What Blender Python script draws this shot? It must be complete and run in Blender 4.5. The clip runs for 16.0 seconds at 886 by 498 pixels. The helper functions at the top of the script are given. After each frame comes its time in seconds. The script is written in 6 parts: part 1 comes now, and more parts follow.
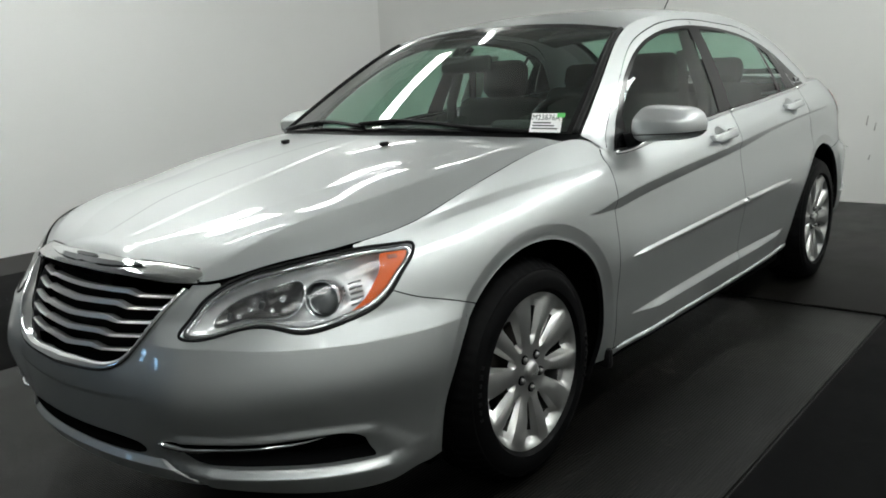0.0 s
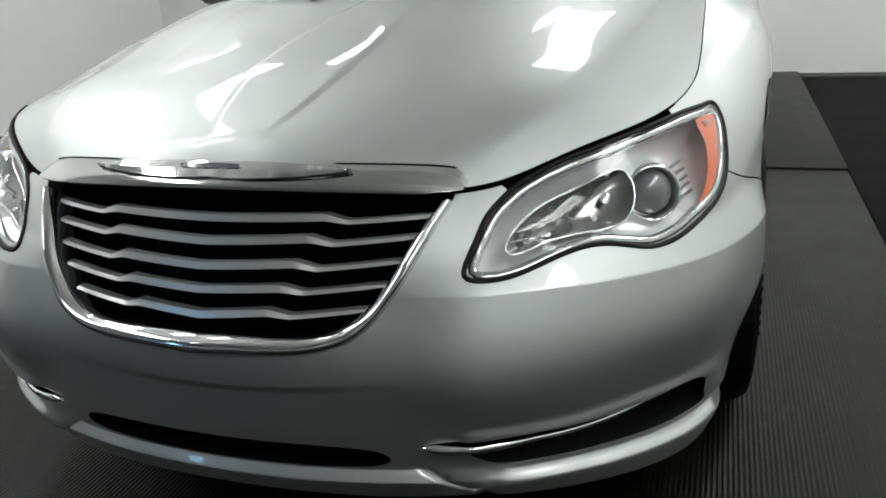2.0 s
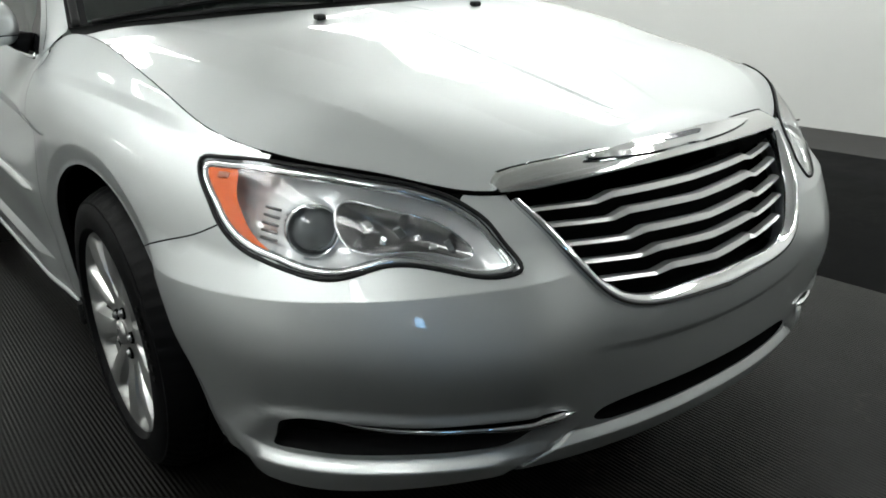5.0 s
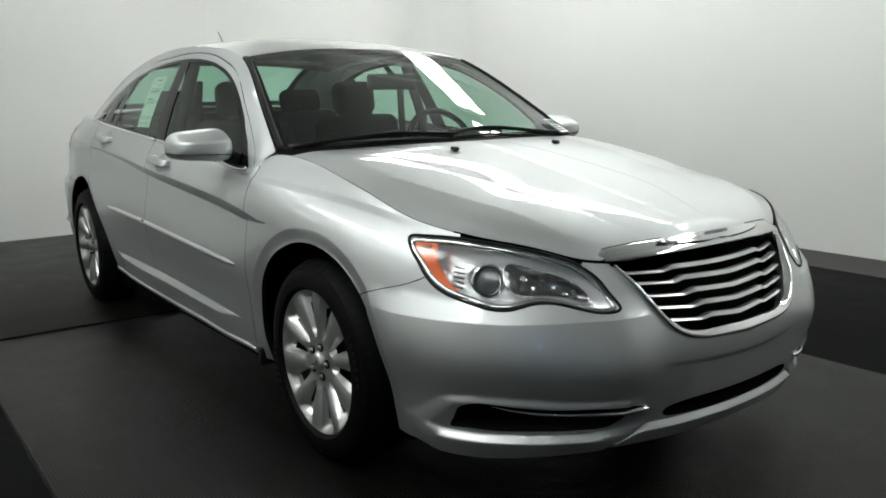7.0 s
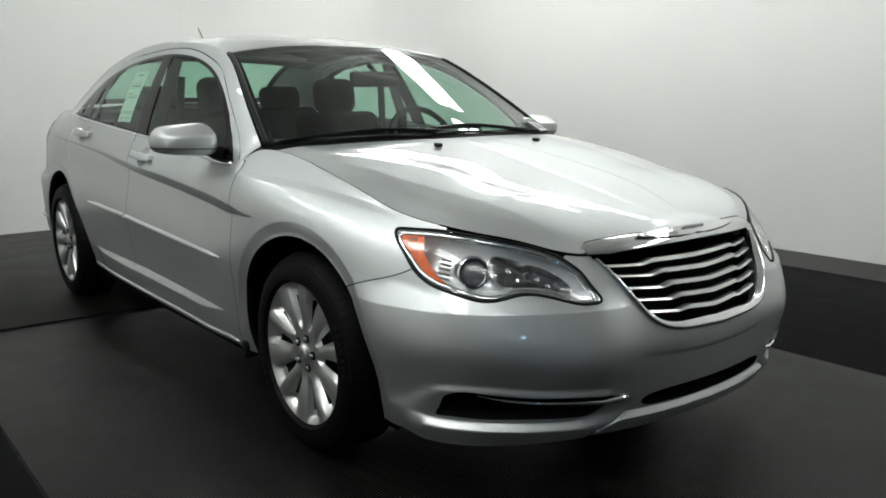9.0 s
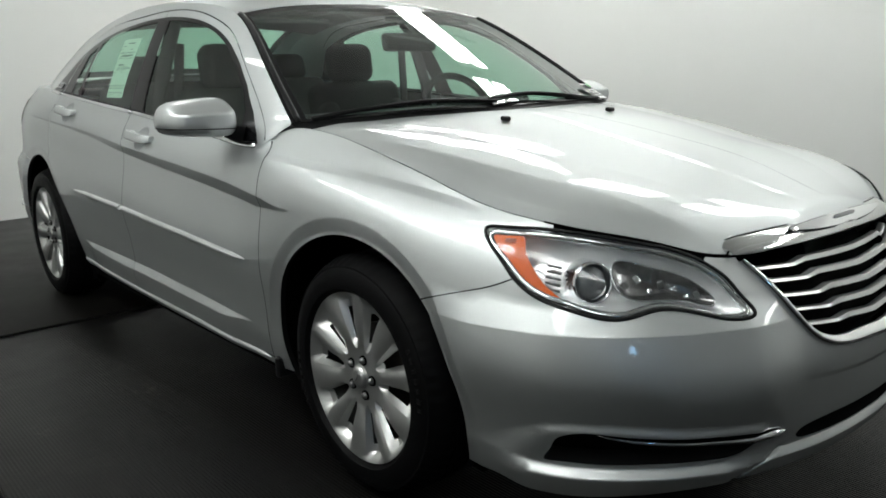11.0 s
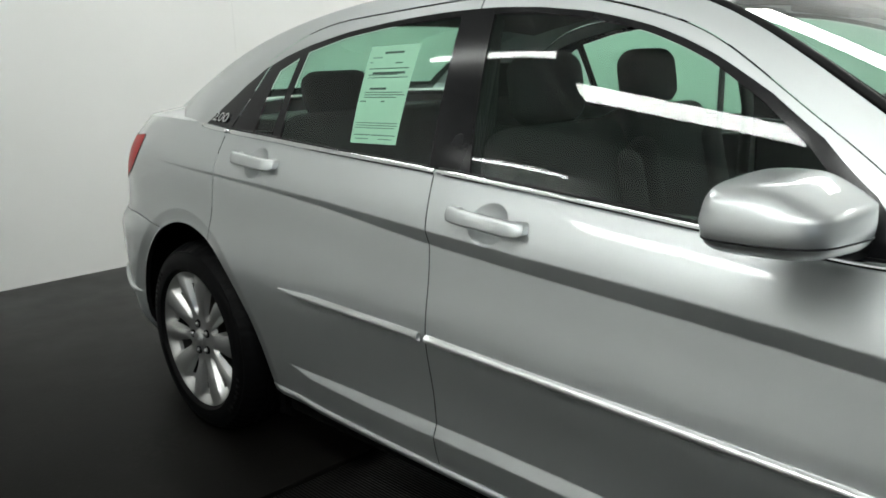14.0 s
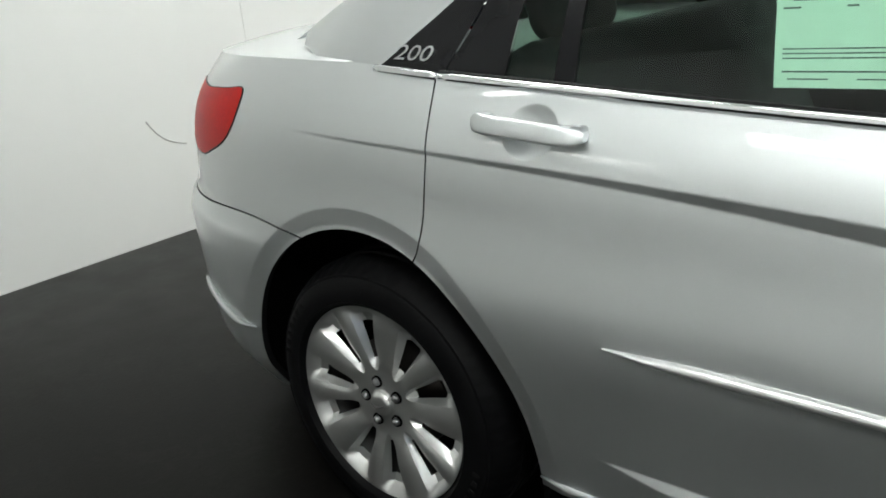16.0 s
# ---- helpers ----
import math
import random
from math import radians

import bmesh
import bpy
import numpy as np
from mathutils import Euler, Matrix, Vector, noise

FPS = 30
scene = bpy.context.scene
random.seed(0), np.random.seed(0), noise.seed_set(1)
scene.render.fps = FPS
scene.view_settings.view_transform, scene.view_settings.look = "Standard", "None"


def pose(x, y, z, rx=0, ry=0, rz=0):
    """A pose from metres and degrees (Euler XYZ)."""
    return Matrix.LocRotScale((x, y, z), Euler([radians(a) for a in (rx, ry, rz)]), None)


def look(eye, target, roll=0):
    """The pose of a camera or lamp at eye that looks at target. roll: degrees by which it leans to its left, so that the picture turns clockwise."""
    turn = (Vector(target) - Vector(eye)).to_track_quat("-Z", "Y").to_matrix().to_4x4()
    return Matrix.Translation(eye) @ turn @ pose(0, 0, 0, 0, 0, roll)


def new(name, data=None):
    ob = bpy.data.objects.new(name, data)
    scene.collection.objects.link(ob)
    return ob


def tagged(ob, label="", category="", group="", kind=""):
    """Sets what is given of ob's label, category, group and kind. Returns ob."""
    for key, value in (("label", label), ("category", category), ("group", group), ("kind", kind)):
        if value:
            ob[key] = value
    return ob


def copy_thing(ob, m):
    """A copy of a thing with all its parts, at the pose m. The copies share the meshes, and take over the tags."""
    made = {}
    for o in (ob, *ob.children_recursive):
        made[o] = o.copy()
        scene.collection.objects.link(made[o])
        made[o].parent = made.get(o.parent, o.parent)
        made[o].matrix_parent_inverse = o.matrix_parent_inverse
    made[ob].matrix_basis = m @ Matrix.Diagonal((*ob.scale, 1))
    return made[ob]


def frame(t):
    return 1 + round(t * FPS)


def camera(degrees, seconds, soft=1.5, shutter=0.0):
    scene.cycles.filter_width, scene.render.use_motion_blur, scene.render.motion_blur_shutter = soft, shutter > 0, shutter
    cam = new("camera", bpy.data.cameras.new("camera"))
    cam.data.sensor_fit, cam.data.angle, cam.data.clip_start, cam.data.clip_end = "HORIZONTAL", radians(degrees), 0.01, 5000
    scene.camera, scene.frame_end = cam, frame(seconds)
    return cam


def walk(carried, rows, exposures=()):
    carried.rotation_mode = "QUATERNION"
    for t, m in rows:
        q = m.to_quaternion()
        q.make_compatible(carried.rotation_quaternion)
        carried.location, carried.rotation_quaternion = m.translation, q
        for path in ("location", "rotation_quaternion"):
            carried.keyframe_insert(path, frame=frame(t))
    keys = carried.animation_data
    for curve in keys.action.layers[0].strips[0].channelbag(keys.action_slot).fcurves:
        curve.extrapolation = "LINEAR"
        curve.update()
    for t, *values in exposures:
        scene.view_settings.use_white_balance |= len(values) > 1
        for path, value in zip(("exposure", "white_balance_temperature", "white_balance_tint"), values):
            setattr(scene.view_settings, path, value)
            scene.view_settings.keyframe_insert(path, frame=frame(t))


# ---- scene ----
cam = camera(56.87, 16.0, soft=1.8)
# seconds, place, yaw, pitch, roll
PATH = [
    (0.0, 1.942, 2.154, 1.222, 129.83, -12.15, -2.71),
    (0.5, 1.926, 1.823, 1.211, 126.73, -13.96, -2.98),
    (1.0, 1.879, 1.489, 1.182, 123.98, -16.30, -3.56),
    (1.5, 1.885, 1.147, 1.143, 118.90, -18.66, -3.92),
    (2.0, 1.986, 0.779, 1.082, 109.29, -19.72, -3.57),
    (2.5, 1.994, 0.402, 1.032, 99.00, -21.48, -3.21),
    (3.0, 1.984, 0.081, 1.026, 89.37, -22.29, -3.84),
    (3.5, 2.031, -0.261, 1.027, 79.07, -21.62, -3.47),
    (4.0, 2.001, -0.631, 1.039, 68.98, -21.64, -2.76),
    (4.5, 1.889, -0.977, 1.072, 58.94, -20.67, -1.90),
    (5.0, 1.856, -1.282, 1.114, 54.23, -19.29, -2.83),
    (5.2, 1.838, -1.418, 1.109, 52.76, -17.84, -2.88),
    (7.3, 2.364, -2.120, 1.216, 53.69, -10.68, -0.95),
    (7.5, 2.376, -2.145, 1.222, 53.53, -10.81, -0.93),
    (8.0, 2.401, -2.120, 1.203, 53.92, -10.58, -0.88),
    (8.5, 2.376, -2.125, 1.210, 52.78, -10.95, -0.79),
    (8.7, 2.360, -2.135, 1.191, 52.13, -10.64, -0.44),
    (10.8, 1.885, -2.043, 1.185, 50.32, -13.04, -1.15),
    (11.0, 1.763, -2.044, 1.178, 49.99, -13.01, -1.36),
    (11.5, 1.406, -2.002, 1.194, 50.14, -13.48, -2.19),
    (12.0, 1.097, -2.054, 1.209, 49.56, -12.96, -1.26),
    (12.5, 0.744, -2.066, 1.223, 49.26, -12.63, -0.39),
    (13.0, 0.373, -2.038, 1.221, 49.41, -12.37, -0.70),
    (13.5, 0.057, -2.102, 1.227, 47.97, -12.28, -1.07),
    (14.0, -0.244, -2.150, 1.265, 46.41, -13.21, -2.08),
    (14.5, -0.562, -2.146, 1.277, 45.36, -13.69, -2.84),
    (15.0, -0.936, -2.118, 1.272, 43.74, -14.46, -2.50),
    (15.5, -1.254, -2.087, 1.272, 42.34, -16.18, -3.63),
    (16.0, -1.604, -2.012, 1.264, 41.23, -19.34, -5.32),
]


def aim(x, y, z, yaw, pitch, roll):
    eye, a, p = Vector((x, y, z)), radians(yaw), radians(pitch)
    return look(eye, eye + Vector((-math.sin(a) * math.cos(p), math.cos(a) * math.cos(p), math.sin(p))), roll)


EXPOSURE = [(0.0, -0.24), (1.0, -0.12), (2.0, 0.06), (2.5, 0.42), (3.0, 0.76), (3.6, 0.8), (4.5, 0.5), (5.2, 0.18), (7.3, -0.07), (8.7, -0.06), (10.8, -0.03), (12.0, -0.26), (12.5, -0.26), (14.0, 0.12), (15.0, 0.26), (16.0, 0.42)]
walk(cam, [(t, aim(*rest)) for t, *rest in PATH], EXPOSURE)

# ---- light ----
world = bpy.data.worlds.new("world")
scene.world = world
world.use_nodes = True
world.node_tree.nodes["Background"].inputs[0].default_value = (0.75, 0.85, 0.9, 1)
world.node_tree.nodes["Background"].inputs[1].default_value = 0.1
TUBE_LIGHT = 19.0
from mathutils.geometry import delaunay_2d_cdt
# ---- curves and the body's surfaces ----
def spline(t, v, d0=None, d1=None):
    """Cubic spline through v at t, natural or with given end slopes."""
    t, v = np.asarray(t, float), np.asarray(v, float)
    n, h = len(t), np.diff(t)
    a, b = np.zeros((n, n)), np.zeros(n)
    for i in range(1, n - 1):
        a[i, i - 1 : i + 2] = h[i - 1], 2 * (h[i - 1] + h[i]), h[i]
        b[i] = 6 * ((v[i + 1] - v[i]) / h[i] - (v[i] - v[i - 1]) / h[i - 1])
    if d0 is None:
        a[0, 0] = 1
    else:
        a[0, :2], b[0] = (2 * h[0], h[0]), 6 * ((v[1] - v[0]) / h[0] - d0)
    if d1 is None:
        a[-1, -1] = 1
    else:
        a[-1, -2:], b[-1] = (h[-1], 2 * h[-1]), 6 * (d1 - (v[-1] - v[-2]) / h[-1])
    m = np.linalg.solve(a, b)

    def at(x):
        x = np.asarray(x, float)
        i = np.clip(np.searchsorted(t, x) - 1, 0, n - 2)
        p, q, k = t[i + 1] - x, x - t[i], h[i]
        return (m[i] * p**3 + m[i + 1] * q**3) / (6 * k) + (v[i] / k - m[i] * k / 6) * p + (v[i + 1] / k - m[i + 1] * k / 6) * q
    return at


def pchip(t, v):
    """Smooth curve through v at t that never overshoots."""
    t, v = np.asarray(t, float), np.asarray(v, float)
    h, s = np.diff(t), np.diff(v) / np.diff(t)
    d = np.zeros(len(t))
    for i in range(1, len(t) - 1):
        if s[i - 1] * s[i] > 0:
            w1, w2 = 2 * h[i] + h[i - 1], h[i] + 2 * h[i - 1]
            d[i] = (w1 + w2) / (w1 / s[i - 1] + w2 / s[i])

    def at(x):
        x = np.clip(np.asarray(x, float), t[0], t[-1])
        i = np.clip(np.searchsorted(t, x) - 1, 0, len(t) - 2)
        u = (x - t[i]) / h[i]
        return v[i] * (1 + 2 * u) * (1 - u) ** 2 + v[i + 1] * u * u * (3 - 2 * u) + h[i] * (d[i] * u * (1 - u) ** 2 + d[i + 1] * u * u * (u - 1))
    return at


def ease(x):
    x = np.clip(x, 0, 1)
    return x * x * (3 - 2 * x)


# Plan outline at the widest height, from the nose round the left flank to the tail.
OUT_X = [0.985, 0.962, 0.895, 0.775, 0.62, 0.42, 0.10, -0.30, -0.45, -0.60, -0.90, -1.55, -2.2, -2.8, -3.15, -3.42, -3.68, -3.83, -3.885]
OUT_Y = [0, 0.25, 0.455, 0.64, 0.77, 0.835, 0.872, 0.893, 0.897, 0.899, 0.902, 0.907, 0.905, 0.9, 0.862, 0.762, 0.56, 0.3, 0]
KS = np.r_[0, np.cumsum(np.hypot(np.diff(OUT_X), np.diff(OUT_Y)))]
out_x, out_y = spline(KS, OUT_X, 0, 0), spline(KS, OUT_Y, 1, -1)
S_END = float(KS[-1])
side_s = pchip(-np.array(OUT_X[5:15]), KS[5:15])       # where along the outline a flank point of that x lies


SOFT = 0.07


def along(*pairs):
    """A curve over the outline's stations: pairs of station and value."""
    raw = pchip([KS[k] for k, _ in pairs], [v for _, v in pairs])
    t = np.linspace(0, S_END, 119)
    w = np.linspace(-0.16, 0.16, 33)
    g = np.exp(-((w / SOFT) ** 2))
    far = np.abs((t[:, None] + w) % (2 * S_END))
    return spline(t, (raw(np.where(far > S_END, 2 * S_END - far, far)) * g).sum(1) / g.sum(), 0, 0)


bottom_z = along((0, 0.232), (2, 0.224), (3, 0.212), (4, 0.202), (5, 0.205), (6, 0.215), (8, 0.235), (12, 0.262), (14, 0.25), (18, 0.25))
top_z = along((0, 0.735), (1, 0.731), (2, 0.722), (3, 0.769), (4, 0.796), (5, 0.820), (6, 0.893), (7, 0.967), (8, 0.978), (9, 0.912), (10, 0.936), (11, 0.99), (12, 1.034), (13, 1.083), (14, 1.09), (16, 1.085), (18, 1.085))
LEVELS = [0, 0.12, 0.3, 0.5, 0.7, 0.88, 1]
INSET = [
    along((0, 0.06), (2, 0.06), (4, 0.06), (6, 0.06), (10, 0.07), (12, 0.07), (14, 0.06), (18, 0.08)),
    along((0, 0.03), (2, 0.03), (4, 0.03), (6, 0.04), (10, 0.046), (12, 0.044), (14, 0.02), (18, 0.04)),
    along((0, 0.008), (2, 0.01), (4, 0.012), (6, 0.022), (10, 0.03), (11, 0.03), (12, 0.018), (13, 0.0), (14, 0.002), (18, 0.01)),
    along((0, 0.0), (2, 0.0), (4, 0.0), (6, 0.006), (10, 0.006), (11, 0.006), (12, -0.001), (13, -0.010), (14, -0.003), (18, 0.0)),
    along((0, 0.018), (2, 0.028), (4, 0.02), (6, 0.010), (8, 0.009), (10, 0.012), (11, 0.016), (12, 0.020), (13, 0.018), (14, 0.010), (18, 0.02)),
    along((0, 0.06), (2, 0.068), (4, 0.06), (5, 0.056), (6, 0.05), (7, 0.055), (8, 0.055), (9, 0.036), (10, 0.039), (12, 0.045), (14, 0.047), (18, 0.06)),
    along((0, 0.117), (2, 0.112), (3, 0.118), (4, 0.116), (5, 0.122), (6, 0.15), (7, 0.172), (8, 0.155), (9, 0.095), (10, 0.098), (12, 0.104), (13, 0.125), (14, 0.128), (18, 0.13)),
]
LEVEL_CURVES = [spline(LEVELS, row) for row in np.eye(7)]
ARCHES = [(-0.02, 0.335, 0.392, 0.388), (-2.722, 0.335, 0.396, 0.425)]       # centre x, z; half width, height
waist_up = pchip([0.30, 0.436, 1.543, 2.022, 2.75, 3.0], [0.762, 0.783, 0.871, 0.907, 0.947, 0.957])
waist_band = pchip([0.25, 0.30, 0.5, 1.54, 2.02, 2.75, 3.0], [0, 0.005, 0.039, 0.033, 0.017, 0.004, 0])
low_up = pchip([0.5, 0.7, 1.0, 1.575, 2.17, 2.4], [0.362, 0.372, 0.384, 0.398, 0.398, 0.396])
low_band = pchip([0.55, 0.8, 1.575, 2.05, 2.2], [0, 0.028, 0.031, 0.02, 0])
CUP = (0.052, 0.043)
HANDLES = [(-1.388, 0.913), (-2.306, 0.986)]


crease = pchip([-0.53, -0.47, -0.235, -0.04, 0.155, 0.29, 0.40], [0.893, 0.889, 0.877, 0.861, 0.839, 0.820, 0.803])


FOG_RIM = [(0.43, 0.353), (0.53, 0.357), (0.625, 0.361), (0.76, 0.369), (0.83, 0.3685), (0.868, 0.364), (0.890, 0.349), (0.908, 0.315), (0.920, 0.290)]


def edge_distance(y, z):
    """Distance from the upper and outer edge of the bumper's side recess."""
    line = np.array([(float(out_y(a)), b) for a, b in FOG_RIM])
    best = np.full(y.shape, 9.0)
    for a, b in zip(line[:-1], line[1:]):
        u = np.clip(((y - a[0]) * (b[0] - a[0]) + (z - a[1]) * (b[1] - a[1])) / ((b - a) @ (b - a)), 0, 1)
        best = np.minimum(best, np.hypot(y - a[0] - u * (b[0] - a[0]), z - a[1] - u * (b[1] - a[1])))
    return best


def relief(x, y, z):
    """How far the pressed lines of the body stand out of (or, negative, lie under) its smooth shape."""
    ax = -x
    d = 0 * x
    flank = (ax > 0.2) & (ax < 3.1) & (y > 0.6)
    up, band = waist_up(ax), waist_band(ax)
    low = up - band
    ramp = np.clip((up - z) / np.maximum(band, 1e-4), 0, 1) * ease((z - low + 0.24) / 0.24)
    d = d - np.where(flank, 0.5 * band * ramp, 0)
    up, band = low_up(ax), low_band(ax)
    d = d + np.where(flank, 0.55 * band * np.clip((up - z) / np.maximum(band, 1e-4), 0, 1), 0)
    for cx, cz, rx, rz in ARCHES:
        e = np.hypot((x - cx) / (rx + 0.045), (z - cz) / (rz + 0.045))
        d = d - np.where(y > 0.6, 0.010 * np.clip((1 - e) / 0.09, 0, 1), 0)
    # crease along the top of the fender
    ridge, rim = crease(x), np.interp(x, [-0.45, -0.3, 0.1, 0.42], [0.978, 0.967, 0.893, 0.818])
    d = d - np.where((y > 0.6) & (x > -0.53), 0.008 * np.clip((z - ridge) / 0.016, 0, 1) * ease((rim - z) / (0.7 * (rim - ridge))) * ease((0.37 - x) / 0.14) * ease((x + 0.52) / 0.02), 0)
    for hx, hz in HANDLES:
        e = np.hypot((x - hx) / CUP[0], (z - hz + 0.010) / CUP[1])
        d = d - np.where(y > 0.6, 0.019 * np.clip(1 - e * e, 0, 1), 0)
    nose = (x > 0.3)
    # chin: a ledge that juts out under the openings of the bumper
    ledge = 0.288 - 0.009 * ease((y - 0.30) / 0.22)
    notch = 0.300 + (0.315 - z) * 1.4
    corner = ease((y - notch + 0.008) / 0.03)
    lip = (1 - corner) * 0.019 * np.clip((ledge - z) / 0.020, 0, 1) + corner * 0.026 * ease((0.279 + 0.033 * ease((0.50 - y) / 0.14) - z) / (0.026 + 0.045 * ease((0.50 - y) / 0.14)))
    d = d + np.where(nose, lip * ease((0.86 - y) / 0.12) * ease((x - 0.42) / 0.12), 0)
    d = d - np.where(nose, 0.007 * np.exp(-(((y - notch) / 0.006) ** 2)) * ease((0.298 - z) / 0.02), 0)
    # shelf of the bumper under the headlight
    d = d + np.where(nose, 0.024 * np.clip((0.645 - z) / 0.055, 0, 1) * ease((z - 0.30 + 0.04 * ease((0.68 - y) / 0.12)) / 0.20) * ease((y - 0.29) / 0.15) * ease((0.96 - y) / 0.14) * ease((x - 0.24) / 0.2), 0)
    # lip that flares out round the side recess
    lip = np.full(d.shape, 9.0)
    near_lip = (x > 0.3) & (z > 0.285) & (z < 0.43)
    if near_lip.any():
        lip[near_lip] = edge_distance(y[near_lip], z[near_lip])
    d = d + np.where(nose, 0.009 * ease((0.026 - lip) / 0.026), 0)
    # rear bumper stands proud below its seam
    d = d + np.where(x < -2.9, 0.030 * ease((0.752 - z) / 0.06) * ease((-2.95 - x) / 0.25) * ease((z - 0.22) / 0.14), 0)
    # fold under the grille
    fold = 0.446 + 0.02 * (y / 0.35) ** 2
    d = d - np.where(nose, 0.006 * ease((0.36 - y) / 0.24) * np.clip((fold - z) / 0.012, 0, 1) * ease((z - fold + 0.14) / 0.13), 0)
    return d


def ring(s, f):
    """The body below hood, windows and boot: along the outline s, from bottom to top f in 0..1."""
    s, f = np.broadcast_arrays(np.asarray(s, float), np.asarray(f, float))
    e = 1e-4
    tx, ty = out_x(s + e) - out_x(s - e), out_y(s + e) - out_y(s - e)
    k = np.hypot(tx, ty)
    nx, ny = ty / k, -tx / k
    inset = sum(c(f) * row(s) for c, row in zip(LEVEL_CURVES, INSET))
    zb, zt = bottom_z(s), top_z(s)
    z = zb + f * (zt - zb)
    x, y = out_x(s) - nx * inset, out_y(s) - ny * inset
    d = relief(x, y, z)
    return np.stack([x + nx * d, np.maximum(y + ny * d, 0), z], -1)


# Hood and boot lid: from the ring's top edge to the middle of the car.
hood_mid_x = along((0, 0.868), (1, 0.835), (2, 0.70), (3, 0.56), (4, 0.45), (5, 0.34), (6, 0.06), (7, -0.14), (8, -0.2))
mid_z = spline([-0.868, -0.84, -0.78, -0.6, -0.3, 0.0, 0.25], [0.735, 0.775, 0.806, 0.858, 0.925, 0.978, 1.008])
boot_mid_x = along((12, -2.95), (13, -3.05), (14, -3.25), (15, -3.45), (16, -3.65), (17, -3.72), (18, -3.755))
boot_z = spline([2.9, 3.1, 3.4, 3.6, 3.755], [1.135, 1.128, 1.122, 1.112, 1.085])


hood_rib = pchip([-0.3, -0.2, -0.04, 0.185, 0.29, 0.39, 0.50, 0.575, 0.645, 0.70, 0.75, 0.80], [0.715, 0.692, 0.649, 0.598, 0.570, 0.549, 0.526, 0.507, 0.485, 0.463, 0.432, 0.400])
spine = pchip([-0.3, 0.0, 0.25, 0.45, 0.55, 0.64, 0.72, 0.81], [0.05, 0.07, 0.095, 0.105, 0.102, 0.088, 0.072, 0.052])


def hood(s, u):
    s, u = np.broadcast_arrays(np.asarray(s, float), np.asarray(u, float))
    c = ring(s, 1 + 0 * s)
    mx = hood_mid_x(s)
    mz = mid_z(-mx)
    x = c[..., 0] + (mx - c[..., 0]) * ease(u) ** 0.9
    y = c[..., 1] * (1 - u)
    z = c[..., 2] + (mz - c[..., 2]) * (1 - np.abs(1 - u) ** 2.3)
    # two ribs that run from the cowl to the ends of the grille bar
    rib = hood_rib(x)
    off = np.sqrt((y - rib) ** 2 + 0.003**2)
    z = z + 0.0085 * np.clip(1 - off / np.where(y > rib, 0.11, 0.17), 0, 1) * ease((0.83 - x) / 0.12) * ease(u / 0.16)
    # low flat spine along the middle
    z = z + 0.0032 * ease((spine(x) - y) / 0.022 + 0.5) * ease((0.82 - x) / 0.12) * ease((x + 0.15) / 0.2)
    return np.stack([x, y, z], -1)


def boot(s, u):
    s, u = np.broadcast_arrays(np.asarray(s, float), np.asarray(u, float))
    c = ring(s, 1 + 0 * s)
    mx = boot_mid_x(s)
    mz = boot_z(-mx)
    return np.stack([c[..., 0] + (mx - c[..., 0]) * ease(u), c[..., 1] * (1 - u), c[..., 2] + (mz - c[..., 2]) * (1 - np.abs(1 - u) ** 3)], -1)


# Greenhouse: the edge between side and top, the middle line, and the belt, over a in 0..1.
EDGE_A = [0, 0.12, 0.24, 0.36, 0.5, 0.64, 0.78, 0.9, 1.0]
edge_x = spline(EDGE_A, [-0.452, -0.745, -1.045, -1.35, -1.72, -2.1, -2.5, -2.8, -3.04])
edge_y = spline(EDGE_A, [0.742, 0.667, 0.59, 0.583, 0.582, 0.585, 0.602, 0.635, 0.685])
edge_z = spline(EDGE_A, [0.984, 1.178, 1.342, 1.402, 1.425, 1.411, 1.347, 1.246, 1.118])
glass_mid_x, glass_mid_z = spline([0, 0.12, 0.24], [-0.24, -0.655, -1.062]), spline([0, 0.12, 0.24], [1.005, 1.215, 1.392])
roof_mid_x, roof_mid_z = spline([0.24, 0.36, 0.5, 0.64, 0.76], [-1.062, -1.38, -1.75, -2.15, -2.53]), spline([0.24, 0.36, 0.5, 0.64, 0.76], [1.392, 1.449, 1.474, 1.462, 1.404])
back_mid_x, back_mid_z = spline([0.76, 0.88, 1.0], [-2.53, -2.83, -3.1]), spline([0.76, 0.88, 1.0], [1.404, 1.280, 1.130])
belt_y = pchip([0.452, 0.55, 0.70, 1.5, 2.3, 2.7, 2.9, 3.04], [0.742, 0.802, 0.802, 0.806, 0.80, 0.783, 0.745, 0.685])
belt_z = pchip([0.452, 0.55, 0.63, 0.86, 1.15, 1.55, 2.0, 2.3, 2.6, 2.75, 2.9, 3.04], [0.982, 0.92, 0.915, 0.934, 0.96, 0.992, 1.021, 1.042, 1.062, 1.075, 1.088, 1.113])


def top(a, u):
    """Windscreen, roof and rear window: u from the middle 0 to the edge 1."""
    a, u = np.broadcast_arrays(np.asarray(a, float), np.asarray(u, float))
    mx = np.where(a < 0.24, glass_mid_x(a), np.where(a < 0.76, roof_mid_x(a), back_mid_x(a)))
    mz = np.where(a < 0.24, glass_mid_z(a), np.where(a < 0.76, roof_mid_z(a), back_mid_z(a)))
    return np.stack([mx + (edge_x(a) - mx) * np.abs(u) ** 2.2, edge_y(a) * u, mz + (edge_z(a) - mz) * np.abs(u) ** 2.4], -1)


